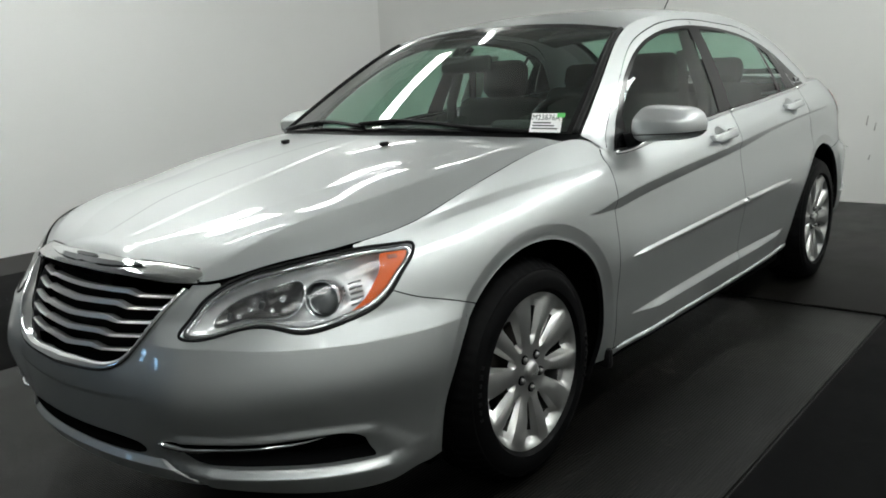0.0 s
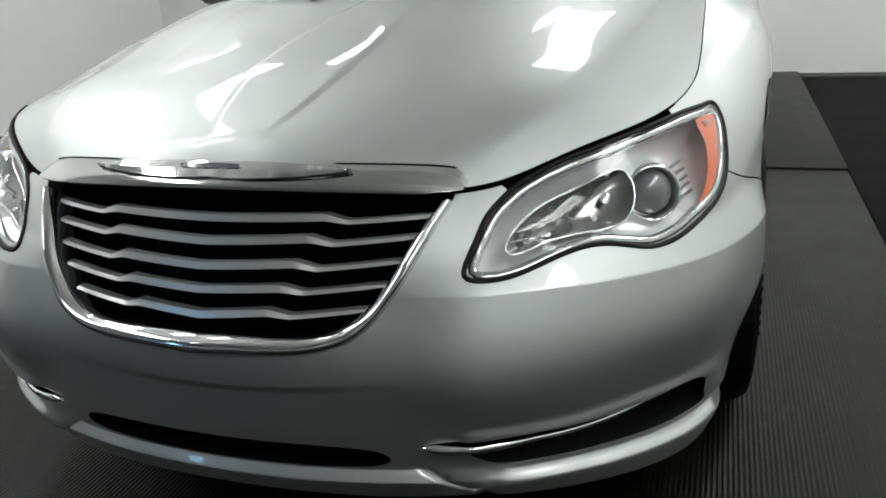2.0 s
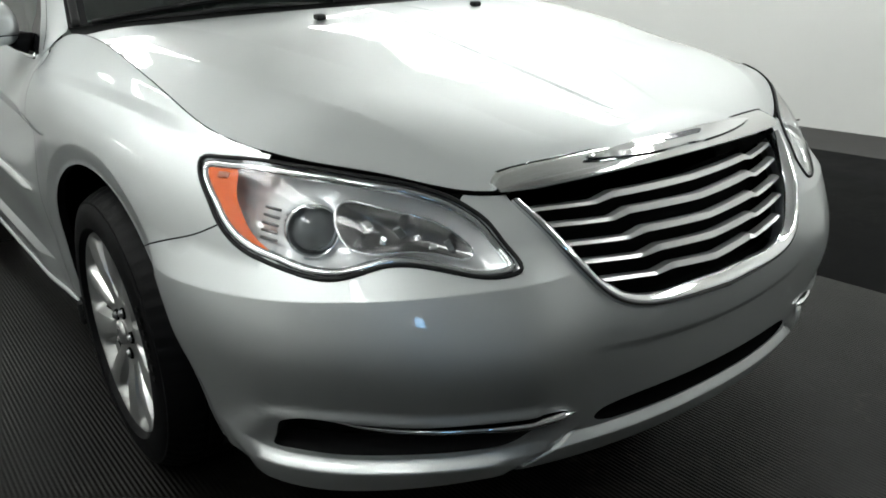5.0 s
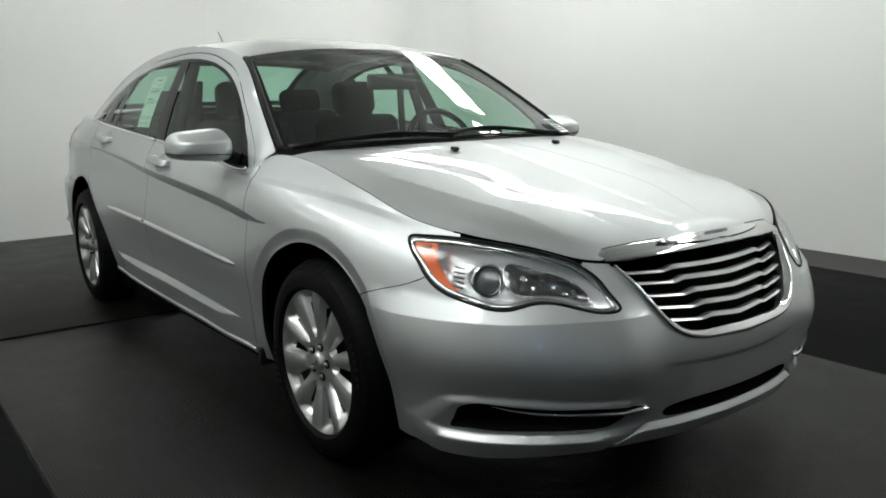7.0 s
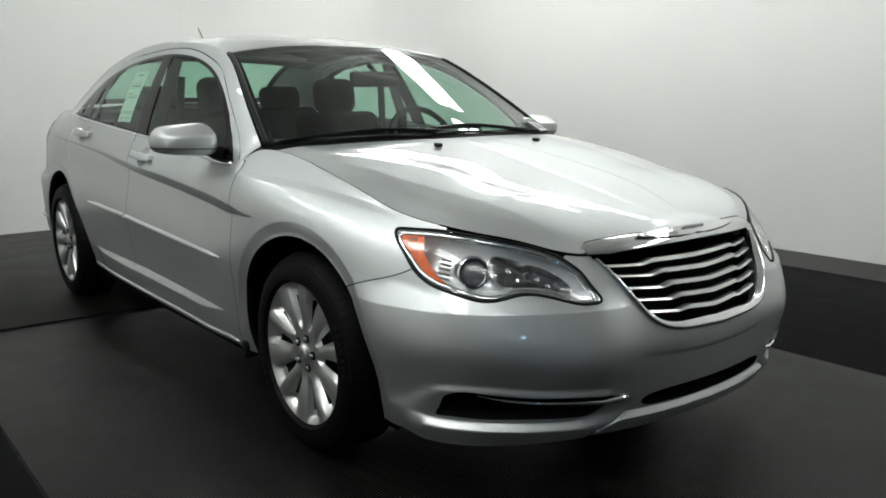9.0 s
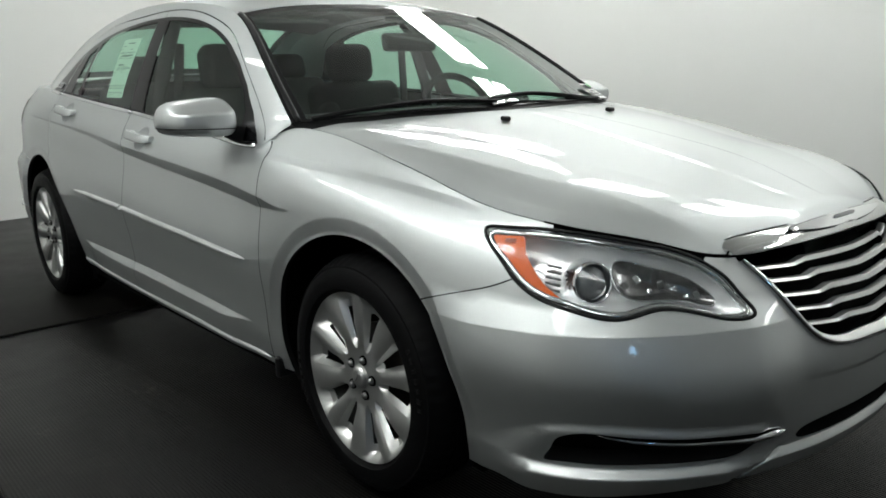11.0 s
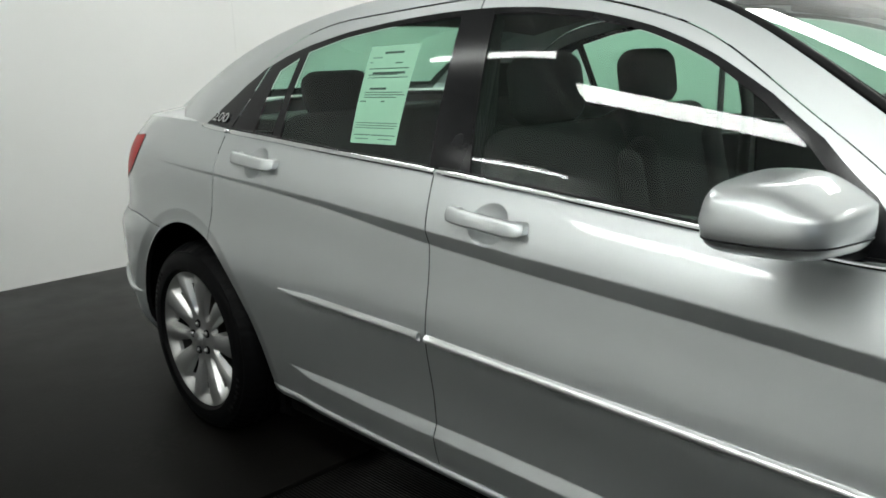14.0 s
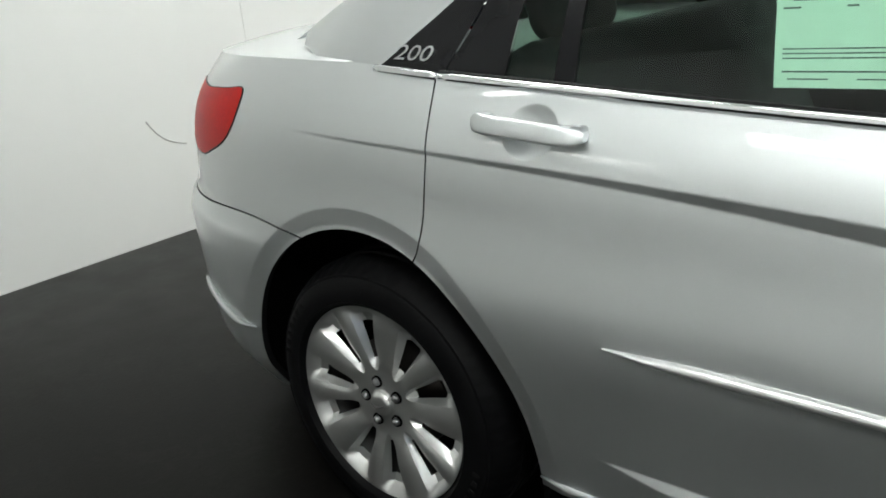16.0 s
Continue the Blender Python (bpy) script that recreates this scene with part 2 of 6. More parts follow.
def flank(a, w):
    """Side windows and pillars: w from the belt 0 to the roof edge 1."""
    a, w = np.broadcast_arrays(np.asarray(a, float), np.asarray(w, float))
    x = edge_x(a)
    by, bz = belt_y(-x), belt_z(-x)
    bulge = 0.16 * np.maximum(edge_z(a) - bz, 0) * w * (1 - w)
    return np.stack([x, by + (edge_y(a) - by) * w + bulge, bz + (edge_z(a) - bz) * w], -1)

# ---- materials ----
def material(name, colour, rough=0.5, metal=0.0, noise_scale=0.0, amount=0.0, bump=0.0, bump_scale=200.0, coat=0.0, coat_rough=0.05, spec=0.5, rough_var=0.0):
    m = bpy.data.materials.new(name)
    m.use_nodes = True
    nt = m.node_tree
    b = nt.nodes["Principled BSDF"]
    b.inputs["Base Color"].default_value = (*colour, 1)
    b.inputs["Roughness"].default_value = rough
    b.inputs["Metallic"].default_value = metal
    b.inputs["Specular IOR Level"].default_value = spec
    b.inputs["Coat Weight"].default_value = coat
    b.inputs["Coat Roughness"].default_value = coat_rough
    coord = nt.nodes.new("ShaderNodeTexCoord")
    if amount or rough_var:
        n = nt.nodes.new("ShaderNodeTexNoise")
        n.inputs["Scale"].default_value, n.inputs["Detail"].default_value, n.inputs["Roughness"].default_value = noise_scale, 6, 0.6
        nt.links.new(coord.outputs["Object"], n.inputs["Vector"])
        if amount:
            mix = nt.nodes.new("ShaderNodeMix")
            mix.data_type = "RGBA"
            mix.inputs["A"].default_value = (*[c * (1 - amount) for c in colour], 1)
            mix.inputs["B"].default_value = (*[min(1, c * (1 + amount)) for c in colour], 1)
            nt.links.new(n.outputs["Fac"], mix.inputs["Factor"])
            nt.links.new(mix.outputs["Result"], b.inputs["Base Color"])
        if rough_var:
            r = nt.nodes.new("ShaderNodeMapRange")
            r.inputs["To Min"].default_value, r.inputs["To Max"].default_value = rough - rough_var, rough + rough_var
            nt.links.new(n.outputs["Fac"], r.inputs["Value"])
            nt.links.new(r.outputs["Result"], b.inputs["Roughness"])
    if bump:
        n2 = nt.nodes.new("ShaderNodeTexNoise")
        n2.inputs["Scale"].default_value, n2.inputs["Detail"].default_value = bump_scale, 4
        nt.links.new(coord.outputs["Object"], n2.inputs["Vector"])
        bp = nt.nodes.new("ShaderNodeBump")
        bp.inputs["Strength"].default_value, bp.inputs["Distance"].default_value = bump, 0.002
        nt.links.new(n2.outputs["Fac"], bp.inputs["Height"])
        nt.links.new(bp.outputs["Normal"], b.inputs["Normal"])
    return m


def glass_material(name, tint, rough=0.0, base=0.06):
    """Thin pane: tinted see-through with a Fresnel gloss."""
    m = bpy.data.materials.new(name)
    m.use_nodes = True
    nt = m.node_tree
    out = nt.nodes["Material Output"]
    nt.nodes.remove(nt.nodes["Principled BSDF"])
    clear, gloss, mix, facing, power, scale = (nt.nodes.new(k) for k in ("ShaderNodeBsdfTransparent", "ShaderNodeBsdfGlossy", "ShaderNodeMixShader", "ShaderNodeLayerWeight", "ShaderNodeMath", "ShaderNodeMath"))
    clear.inputs["Color"].default_value = (*tint, 1)
    gloss.inputs["Roughness"].default_value = rough
    facing.inputs["Blend"].default_value = 0.5
    power.operation, scale.operation = "POWER", "MULTIPLY_ADD"
    power.inputs[1].default_value, scale.inputs[1].default_value, scale.inputs[2].default_value = 4.5, 0.9, base
    nt.links.new(facing.outputs["Facing"], power.inputs[0])
    nt.links.new(power.outputs[0], scale.inputs[0])
    nt.links.new(scale.outputs[0], mix.inputs[0])
    nt.links.new(clear.outputs[0], mix.inputs[1])
    nt.links.new(gloss.outputs[0], mix.inputs[2])
    nt.links.new(mix.outputs[0], out.inputs["Surface"])
    return m


def glow_material(name, colour, strength):
    m = bpy.data.materials.new(name)
    m.use_nodes = True
    b = m.node_tree.nodes["Principled BSDF"]
    b.inputs["Base Color"].default_value = (0.8, 0.8, 0.8, 1)
    b.inputs["Emission Color"].default_value = (*colour, 1)
    b.inputs["Emission Strength"].default_value = strength
    return m


PAINT = material("silver_paint", (0.53, 0.552, 0.556), 0.495, 0.95, 900, 0.08, coat=0.85, coat_rough=0.035)
PAINT.node_tree.nodes["Principled BSDF"].inputs["Coat IOR"].default_value = 1.5
CHROME = material("chrome", (0.86, 0.87, 0.88), 0.06, 1.0, 30, rough_var=0.02)
SATIN = material("satin_silver", (0.70, 0.71, 0.71), 0.12, 0.97, 60, rough_var=0.03)
BRUSHED = material("soft_silver", (0.78, 0.785, 0.785), 0.30, 0.88, 60, rough_var=0.03, coat=0.4, coat_rough=0.08)
ALLOY = material("alloy", (0.50, 0.505, 0.50), 0.34, 0.9, 12, 0.05, coat=0.25, coat_rough=0.12)
ALLOY_DARK = material("alloy_barrel", (0.22, 0.22, 0.22), 0.45, 0.8, 25, 0.2)
BARREL = material("wheel_barrel", (0.03, 0.03, 0.03), 0.5, 0.5, 25, 0.2)
IRON = material("brake_iron", (0.035, 0.031, 0.029), 0.5, 0.9, 60, 0.3)
RUBBER = material("tyre_rubber", (0.0032, 0.0032, 0.0035), 0.5, 0, 35, 0.3, 0.25, 160, rough_var=0.08, spec=0.06)
RUBBER_WORN = material("worn_rubber", (0.0045, 0.0045, 0.0045), 0.5, 0, 60, 0.3, spec=0.1)
BLACK = material("black_plastic", (0.005, 0.005, 0.0055), 0.5, 0, 60, 0.2, 0.1, 400, spec=0.2)
GLOSS_BLACK = material("gloss_black", (0.009, 0.009, 0.010), 0.14, 0, 20, 0.15, spec=0.25)
# Near-black with the shade of openings, gaps and underside in its colour.
VOID = material("shade_black", (0.0018, 0.0018, 0.0018), 0.9, 0, 10, 0.3, spec=0.05)
TRIM = material("interior_trim", (0.011, 0.0112, 0.0114), 0.6, 0, 80, 0.2, 0.3, 600)
CLOTH = material("seat_cloth", (0.0065, 0.0066, 0.0068), 0.9, 0, 300, 0.35, 0.5, 900)
LINER = material("headliner", (0.09, 0.09, 0.088), 0.95, 0, 150, 0.1)
LAMP_GREY = material("lamp_reflector", (0.92, 0.93, 0.94), 0.22, 0.40, 40, rough_var=0.05)
LENS_DARK = material("projector_glass", (0.20, 0.21, 0.215), 0.10, 0.3, 10, rough_var=0.01)
LAMP_DARK = material("lamp_bezel", (0.27, 0.265, 0.265), 0.2, 0.85, 40, 0.1)
AMBER = material("amber_plastic", (0.72, 0.125, 0.025), 0.22, 0, 120, 0.12, coat=0.3)
AMBER_DEEP = material("deep_amber", (0.30, 0.07, 0.02), 0.3, 0, 120, 0.12)
RED = material("red_lens", (0.36, 0.006, 0.004), 0.35, 0, 90, 0.3, spec=0.03, coat=0.08, coat_rough=0.03)
PAPER = material("paper", (0.62, 0.72, 0.64), 0.8, 0, 20, 0.05)
INK = material("ink", (0.10, 0.11, 0.11), 0.8)
TAG_GREEN = material("green_tab", (0.12, 0.55, 0.14), 0.6)
BRASS = material("valve_brass", (0.5, 0.4, 0.2), 0.4, 0.8)
SIDE_GLASS = glass_material("side_glass", (0.60, 0.84, 0.72), base=0.06)
SCREEN_GLASS = glass_material("screen_glass", (0.70, 0.90, 0.80), base=0.075)
CLEAR = glass_material("lamp_lens", (0.95, 0.96, 0.965), rough=0.03, base=0.03)
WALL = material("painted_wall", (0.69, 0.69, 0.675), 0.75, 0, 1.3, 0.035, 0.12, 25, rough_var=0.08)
# Brighter copy of WALL: extra bounced light put into the unseen wall's colour.
WALL_BOUNCE = material("bounce_white_wall", (0.82, 0.82, 0.81), 0.7, 0, 1.3, 0.03, 0.12, 25, rough_var=0.08)
# Grey for walls out of view, so less light bounces onto the bumper.
WALL_DIM = material("dim_unseen_wall", (0.24, 0.245, 0.25), 0.6, 0, 3, 0.08, 0.1, 30)
CEILING = material("ceiling_deck", (0.42, 0.42, 0.41), 0.7, 0, 3, 0.25)
BEAM = material("white_steel", (0.62, 0.63, 0.62), 0.5, 0, 8, 0.12)
CONCRETE = material("dark_concrete", (0.024, 0.023, 0.022), 0.75, 0, 4, 0.4, 0.25, 40, rough_var=0.1)
MAT = material("rubber_mat", (0.0032, 0.0030, 0.0027), 0.34, 0, 5, 0.5, 0.15, 60, rough_var=0.08, spec=0.11)
MAT_PLAIN = material("plain_mat", (0.0044, 0.0041, 0.0036), 0.38, 0, 4, 0.5, 0.2, 90, rough_var=0.1, spec=0.11)
MAT_DARK = material("smooth_mat", (0.0014, 0.0014, 0.0017), 0.7, 0, 5, 0.3, 0.1, 60, rough_var=0.1, spec=0.05)
TUBE = glow_material("fluorescent_tube", (0.96, 1.0, 0.965), TUBE_LIGHT)
BLUE_GLOW = glow_material("blue_glow", (0.30, 0.62, 1.0), 13.0)
HOUSING = material("lamp_housing", (0.38, 0.38, 0.38), 0.4, 0, 10, 0.05)


# ---- mesh helpers ----
SIZING = {"on": False}


def true_size(v):
    """The car's drawing to its true measures."""
    if not SIZING["on"]:
        return np.asarray(v, float)
    x, y, z = np.asarray(v, float).T
    return np.stack([1.0349 * x + 0.026 * y * y - 0.0021 * z - 0.0192, 1.0237 * y, 1.0256 * z + 0.0067 * x + 0.0019 * np.abs(y) - 0.0122], -1)


def add_mesh(name, verts, faces, mat, parent=None, label="", normals=None, smooth=True):
    verts = true_size(verts)
    me = bpy.data.meshes.new(name)
    me.from_pydata([tuple(map(float, v)) for v in verts], [], [tuple(map(int, f)) for f in faces])
    me.materials.append(mat)
    if smooth:
        me.shade_smooth()
    if normals is not None:
        me.normals_split_custom_set_from_vertices([tuple(map(float, n)) for n in normals])
    ob = new(name, me)
    if parent:
        ob.parent = parent
    return tagged(ob, label)


def part(name, bm, mat, parent, label="", smooth=True, angle=35):
    me = bpy.data.meshes.new(name)
    bmesh.ops.recalc_face_normals(bm, faces=bm.faces)
    bm.to_mesh(me)
    bm.free()
    if SIZING["on"]:
        for q in me.vertices:
            q.co = true_size([q.co])[0]
    me.materials.append(mat)
    if smooth:
        me.shade_smooth()
        me.set_sharp_from_angle(angle=radians(angle))
    ob = new(name, me)
    if parent:
        ob.parent = parent
    return tagged(ob, label)


def empty(name, parent=None, label=""):
    ob = new(name)
    if parent:
        ob.parent = parent
    return tagged(ob, label)


def rbox(bm, centre, size, r=0.01, rot=(0, 0, 0), seg=3):
    """A box with rounded edges."""
    made = bmesh.ops.create_cube(bm, size=1.0)["verts"]
    m = Matrix.LocRotScale(Vector(centre), Euler([radians(a) for a in rot]), Vector(size))
    edges = list({e for v in made for e in v.link_edges})
    bmesh.ops.transform(bm, matrix=m, verts=made)
    if r > 0:
        bmesh.ops.bevel(bm, geom=edges, offset=r, segments=seg, profile=0.5, affect="EDGES", clamp_overlap=True)


def tube(path, radius, n=8, close=False, flat=1.0, up=(0, 0, 1)):
    """Sweeps a round (or flattened) section along points; radius may be a list. Returns verts, faces."""
    p = np.asarray(path, float)
    k = len(p)
    r = np.broadcast_to(radius, (k,))
    t = np.roll(p, -1, 0) - np.roll(p, 1, 0) if close else np.gradient(p, axis=0)
    t /= np.linalg.norm(t, axis=1, keepdims=True) + 1e-12
    up = np.broadcast_to(np.asarray(up, float), p.shape)
    a = np.cross(t, up)
    a /= np.linalg.norm(a, axis=1, keepdims=True) + 1e-12
    b = np.cross(a, t)
    ang = np.arange(n) / n * 2 * math.pi
    v = p[:, None] + r[:, None, None] * (np.cos(ang)[None, :, None] * a[:, None] + flat * np.sin(ang)[None, :, None] * b[:, None])
    f = []
    for i in range(k if close else k - 1):
        j = (i + 1) % k
        f += [(i * n + q, j * n + q, j * n + (q + 1) % n, i * n + (q + 1) % n) for q in range(n)]
    if not close:
        f += [tuple(range(n)), tuple((k - 1) * n + q for q in reversed(range(n)))]
    return v.reshape(-1, 3), f


def mirror(v):
    return np.asarray(v) * (1, -1, 1)


def flip(faces):
    return [tuple(reversed(f)) for f in faces]


def lathe(profile, n=48, close=True):
    """Turns (radius, y) pairs about the y axis."""
    p = np.asarray(profile, float)
    ang = np.arange(n) / n * 2 * math.pi
    v = np.stack([p[:, None, 0] * np.cos(ang), p[:, None, 1] + 0 * ang, p[:, None, 0] * np.sin(ang)], -1)
    f = [(i * n + q, i * n + (q + 1) % n, (i + 1) * n + (q + 1) % n, (i + 1) * n + q) for i in range(len(p) - 1) for q in range(n)]
    return v.reshape(-1, 3), f


def smooth_path(points, step=0.012, close=False):
    """A rounded line through 2D or 3D points, at even steps."""
    p = np.asarray(points, float)
    if close:
        p = np.r_[p, p[:1]]
    t = np.r_[0, np.cumsum(np.linalg.norm(np.diff(p, axis=0), axis=1))]
    n = max(2, int(t[-1] / step))
    x = np.linspace(0, t[-1], n + 1)
    if close:
        q, tt = np.r_[p[-3:-1], p, p[1:3]], np.r_[t[-3:-1] - t[-1], t, t[-1] + t[1:3]]
        return np.stack([spline(tt, c)(x) for c in q.T], -1)[:-1]
    return np.stack([(spline(t, c) if len(p) > 2 else lambda s, c=c: np.interp(s, t, c))(x) for c in p.T], -1)


def straight_path(points, step=0.012, close=False):
    p = np.asarray(points, float)
    if close:
        p = np.r_[p, p[:1]]
    t = np.r_[0, np.cumsum(np.linalg.norm(np.diff(p, axis=0), axis=1))]
    x = np.unique(np.r_[np.linspace(0, t[-1], max(2, int(t[-1] / step)) + 1), t])
    q = np.stack([np.interp(x, t, c) for c in p.T], -1)
    return q[:-1] if close else q


def inside(poly, pts):
    """Which of the 2D pts lie in the closed polygon."""
    poly, pts = np.asarray(poly), np.asarray(pts)
    hit = np.zeros(len(pts), bool)
    for a, b in zip(poly, np.roll(poly, -1, 0)):
        cross = (a[1] > pts[:, 1]) != (b[1] > pts[:, 1])
        with np.errstate(divide="ignore", invalid="ignore"):
            x = a[0] + (pts[:, 1] - a[1]) / (b[1] - a[1]) * (b[0] - a[0])
        hit ^= cross & (pts[:, 0] < x)
    return hit


def near(line, pts, close=False):
    """Distance of 2D pts from a line of points."""
    line = np.asarray(line)
    best = np.full(len(pts), 9.0)
    ends = np.roll(line, -1, 0) if close else line[1:]
    for a, b in zip(line, ends):
        d = b - a
        u = np.clip(((pts - a) @ d) / (d @ d + 1e-12), 0, 1)
        best = np.minimum(best, np.linalg.norm(pts - a - u[:, None] * d, axis=1))
    return best


def sheet(grid, lines):
    """Triangles over 2D grid points that keep to the given lines (points, closed)."""
    pts, edges, keep = [], [], np.ones(len(grid), bool)
    for line, close in lines:
        line = np.asarray(line)
        lo, hi = line.min(0) - 0.03, line.max(0) + 0.03
        box = ((grid > lo) & (grid < hi)).all(1)
        d = np.full(len(grid), 9.0)
        if box.any():
            d[box] = near(line, grid[box], close)
        keep &= d > 0.0055
        k = len(pts)
        pts += [tuple(p) for p in line]
        edges += [(k + i, k + i + 1) for i in range(len(line) - 1)]
        if close:
            edges.append((k + len(line) - 1, k))
    pts = [Vector(map(float, p)) for p in pts] + [Vector(map(float, p)) for p in grid[keep]]
    v, _, f, *_ = delaunay_2d_cdt(pts, edges, [], 0, 1e-5)
    return np.array([tuple(p) for p in v]), np.array([tuple(t) for t in f if len(t) == 3])


def surface_normals(fn, uv, e1=2e-3, e2=2e-3, turn=1):
    u, v = uv[:, 0], uv[:, 1]
    n = np.cross(fn(u + e1, v) - fn(u - e1, v), fn(u, v + e2) - fn(u, v - e2)) * turn
    return n / (np.linalg.norm(n, axis=1, keepdims=True) + 1e-12)


def cut(points, normals, tris, chosen):
    """The chosen triangles as a mesh of their own."""
    t = tris[chosen]
    used, idx = np.unique(t, return_inverse=True)
    t = idx.reshape(-1, 3)
    p, n = points[used], normals[used]
    face = np.cross(p[t[:, 1]] - p[t[:, 0]], p[t[:, 2]] - p[t[:, 0]])
    wrong = (face * n[t].mean(1)).sum(1) < 0
    t[wrong] = t[wrong][:, ::-1]
    return p, n, t


def panel(name, data, mat, parent, label="", offset=0.0, side=1, both=False):
    p, n, t = data
    p = p + n * offset
    if both:
        p, n, t = np.r_[p, mirror(p)], np.r_[n, mirror(n)], np.r_[t, t[:, ::-1] + len(p)]
    elif side < 0:
        p, n, t = mirror(p), mirror(n), t[:, ::-1]
    return add_mesh(name, p, t, mat, parent, label, n)


def lettering(name, text, size, depth, mat, parent, m, label=""):
    """Raised letters in the built-in font, on the xy plane of m."""
    cu = bpy.data.curves.new(name, "FONT")
    cu.body, cu.size, cu.extrude, cu.align_x, cu.align_y = text, size, depth, "CENTER", "CENTER"
    tmp = bpy.data.objects.new(name, cu)
    me = bpy.data.meshes.new_from_object(tmp)
    bpy.data.objects.remove(tmp)
    me.transform(m)
    if SIZING["on"]:
        for q in me.vertices:
            q.co = true_size([q.co])[0]
    me.materials.clear()
    me.materials.append(mat)
    ob = new(name, me)
    ob.parent = parent
    return tagged(ob, label)


# ---- the booth ----
def slab(name, lo, hi, mat, label="", kind="structure", category="", r=0.0):
    bm = bmesh.new()
    rbox(bm, [(a + b) / 2 for a, b in zip(lo, hi)], [b - a for a, b in zip(lo, hi)], r, seg=2)
    return tagged(part(name, bm, mat, None, label, smooth=r > 0), label, category, "", kind)


XB, XF, YL, YR, TOP = -5.48, 6.2, 3.77, -4.4, 4.3
slab("floor", (XB - 0.2, YR - 0.2, -0.22), (XF + 0.2, YL + 0.2, -0.014), CONCRETE, "dark grey concrete floor of a photo booth")
slab("wall_back", (XB - 0.2, YR - 0.2, -0.014), (XB, YL + 0.2, TOP), WALL, "white painted wall behind the car")
slab("wall_front", (XF, YR - 0.2, -0.014), (XF + 0.2, YL + 0.2, TOP), WALL_DIM, "unseen end wall, greyed to dim the light on the bumper")
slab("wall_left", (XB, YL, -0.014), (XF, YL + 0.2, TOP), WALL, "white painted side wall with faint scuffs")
slab("wall_right", (XB, YR - 0.2, -0.014), (1.6, YR, TOP), WALL_BOUNCE, "unseen white side wall, made brighter to light the car's flank")
# Added unseen stretch of darker wall that shapes the bumper's shading.
slab("wall_right_end", (1.6, YR - 0.2, -0.014), (XF, YR, TOP), WALL_DIM, "unseen end of the side wall, greyed to darken the bumper")
slab("ceiling", (XB - 0.2, YR - 0.2, TOP), (XF + 0.2, YL + 0.2, TOP + 0.2), CEILING, "dark ceiling deck")


def cove(name, x, y, a0, r=0.5):
    """Rounded inner corner of the walls about the upright line at x, y."""
    a = np.radians(np.linspace(a0, a0 + 90, 17))
    v = np.array([(x + r * math.cos(q), y + r * math.sin(q), z) for z in (-0.014, TOP) for q in a])
    c = (x + 1.32 * r * math.cos(a[8]), y + 1.32 * r * math.sin(a[8]))
    v = np.r_[v, [(*c, -0.014), (*c, TOP)]]
    f = [(i, i + 1, 18 + i, 17 + i) for i in range(16)]
    return tagged(add_mesh(name, v, f, WALL, None, "rounded white corner between two walls"), "rounded white corner between two walls", "", "", "structure")


cove("wall_corner_left", XB + 0.502, YL - 0.502, 90)
cove("wall_corner_right", XB + 0.502, YR + 0.502, 180)
slab("trim_joint", (XB, 0.905, 0.0), (XB + 0.003, 0.913, TOP), WALL, "fine upright joint in the wall's boards")
# Out-of-view glowing square, added to give the bumper its small blue reflection.
slab("glow_square", (XF - 0.02, -4.18, 1.35), (XF - 0.001, -3.83, 1.70), BLUE_GLOW, "unseen glowing blue square, added for the glint on the bumper")


def ribbed(m, pitch):
    """Adds fine ribs along x to a mat's relief."""
    nt = m.node_tree
    coord, wave, bump = (nt.nodes.new(k) for k in ("ShaderNodeTexCoord", "ShaderNodeTexWave", "ShaderNodeBump"))
    wave.bands_direction = "Y"
    wave.inputs["Scale"].default_value = 2 * math.pi / (20 * pitch)
    bump.inputs["Strength"].default_value, bump.inputs["Distance"].default_value = 0.36, 0.003
    nt.links.new(coord.outputs["Object"], wave.inputs["Vector"])
    nt.links.new(wave.outputs["Fac"], bump.inputs["Height"])
    b = nt.nodes["Principled BSDF"]
    old = b.inputs["Normal"].links[0].from_node
    nt.links.new(bump.outputs["Normal"], old.inputs["Normal"])


ribbed(MAT, 0.011)


def dusty(m, colour, scale, low, high):
    """Dust and scrapes over a mat's own colour."""
    nt = m.node_tree
    b = nt.nodes["Principled BSDF"]
    src = b.inputs["Base Color"].links[0].from_socket
    coord, n1, n2, mul, ramp, mix = (nt.nodes.new(k) for k in ("ShaderNodeTexCoord", "ShaderNodeTexNoise", "ShaderNodeTexNoise", "ShaderNodeMath", "ShaderNodeMapRange", "ShaderNodeMix"))
    n1.inputs["Scale"].default_value, n1.inputs["Detail"].default_value = scale, 3
    n2.inputs["Scale"].default_value, n2.inputs["Detail"].default_value, n2.inputs["Distortion"].default_value = scale * 9, 8, 1.5
    mul.operation = "MULTIPLY"
    ramp.inputs["From Min"].default_value, ramp.inputs["From Max"].default_value = low, high
    mix.data_type = "RGBA"
    mix.inputs["B"].default_value = (*colour, 1)
    for n in (n1, n2):
        nt.links.new(coord.outputs["Object"], n.inputs["Vector"])
    nt.links.new(n1.outputs["Fac"], mul.inputs[0])
    nt.links.new(n2.outputs["Fac"], mul.inputs[1])
    nt.links.new(mul.outputs[0], ramp.inputs["Value"])
    nt.links.new(ramp.outputs["Result"], mix.inputs["Factor"])
    nt.links.new(src, mix.inputs["A"])
    nt.links.new(mix.outputs["Result"], b.inputs["Base Color"])


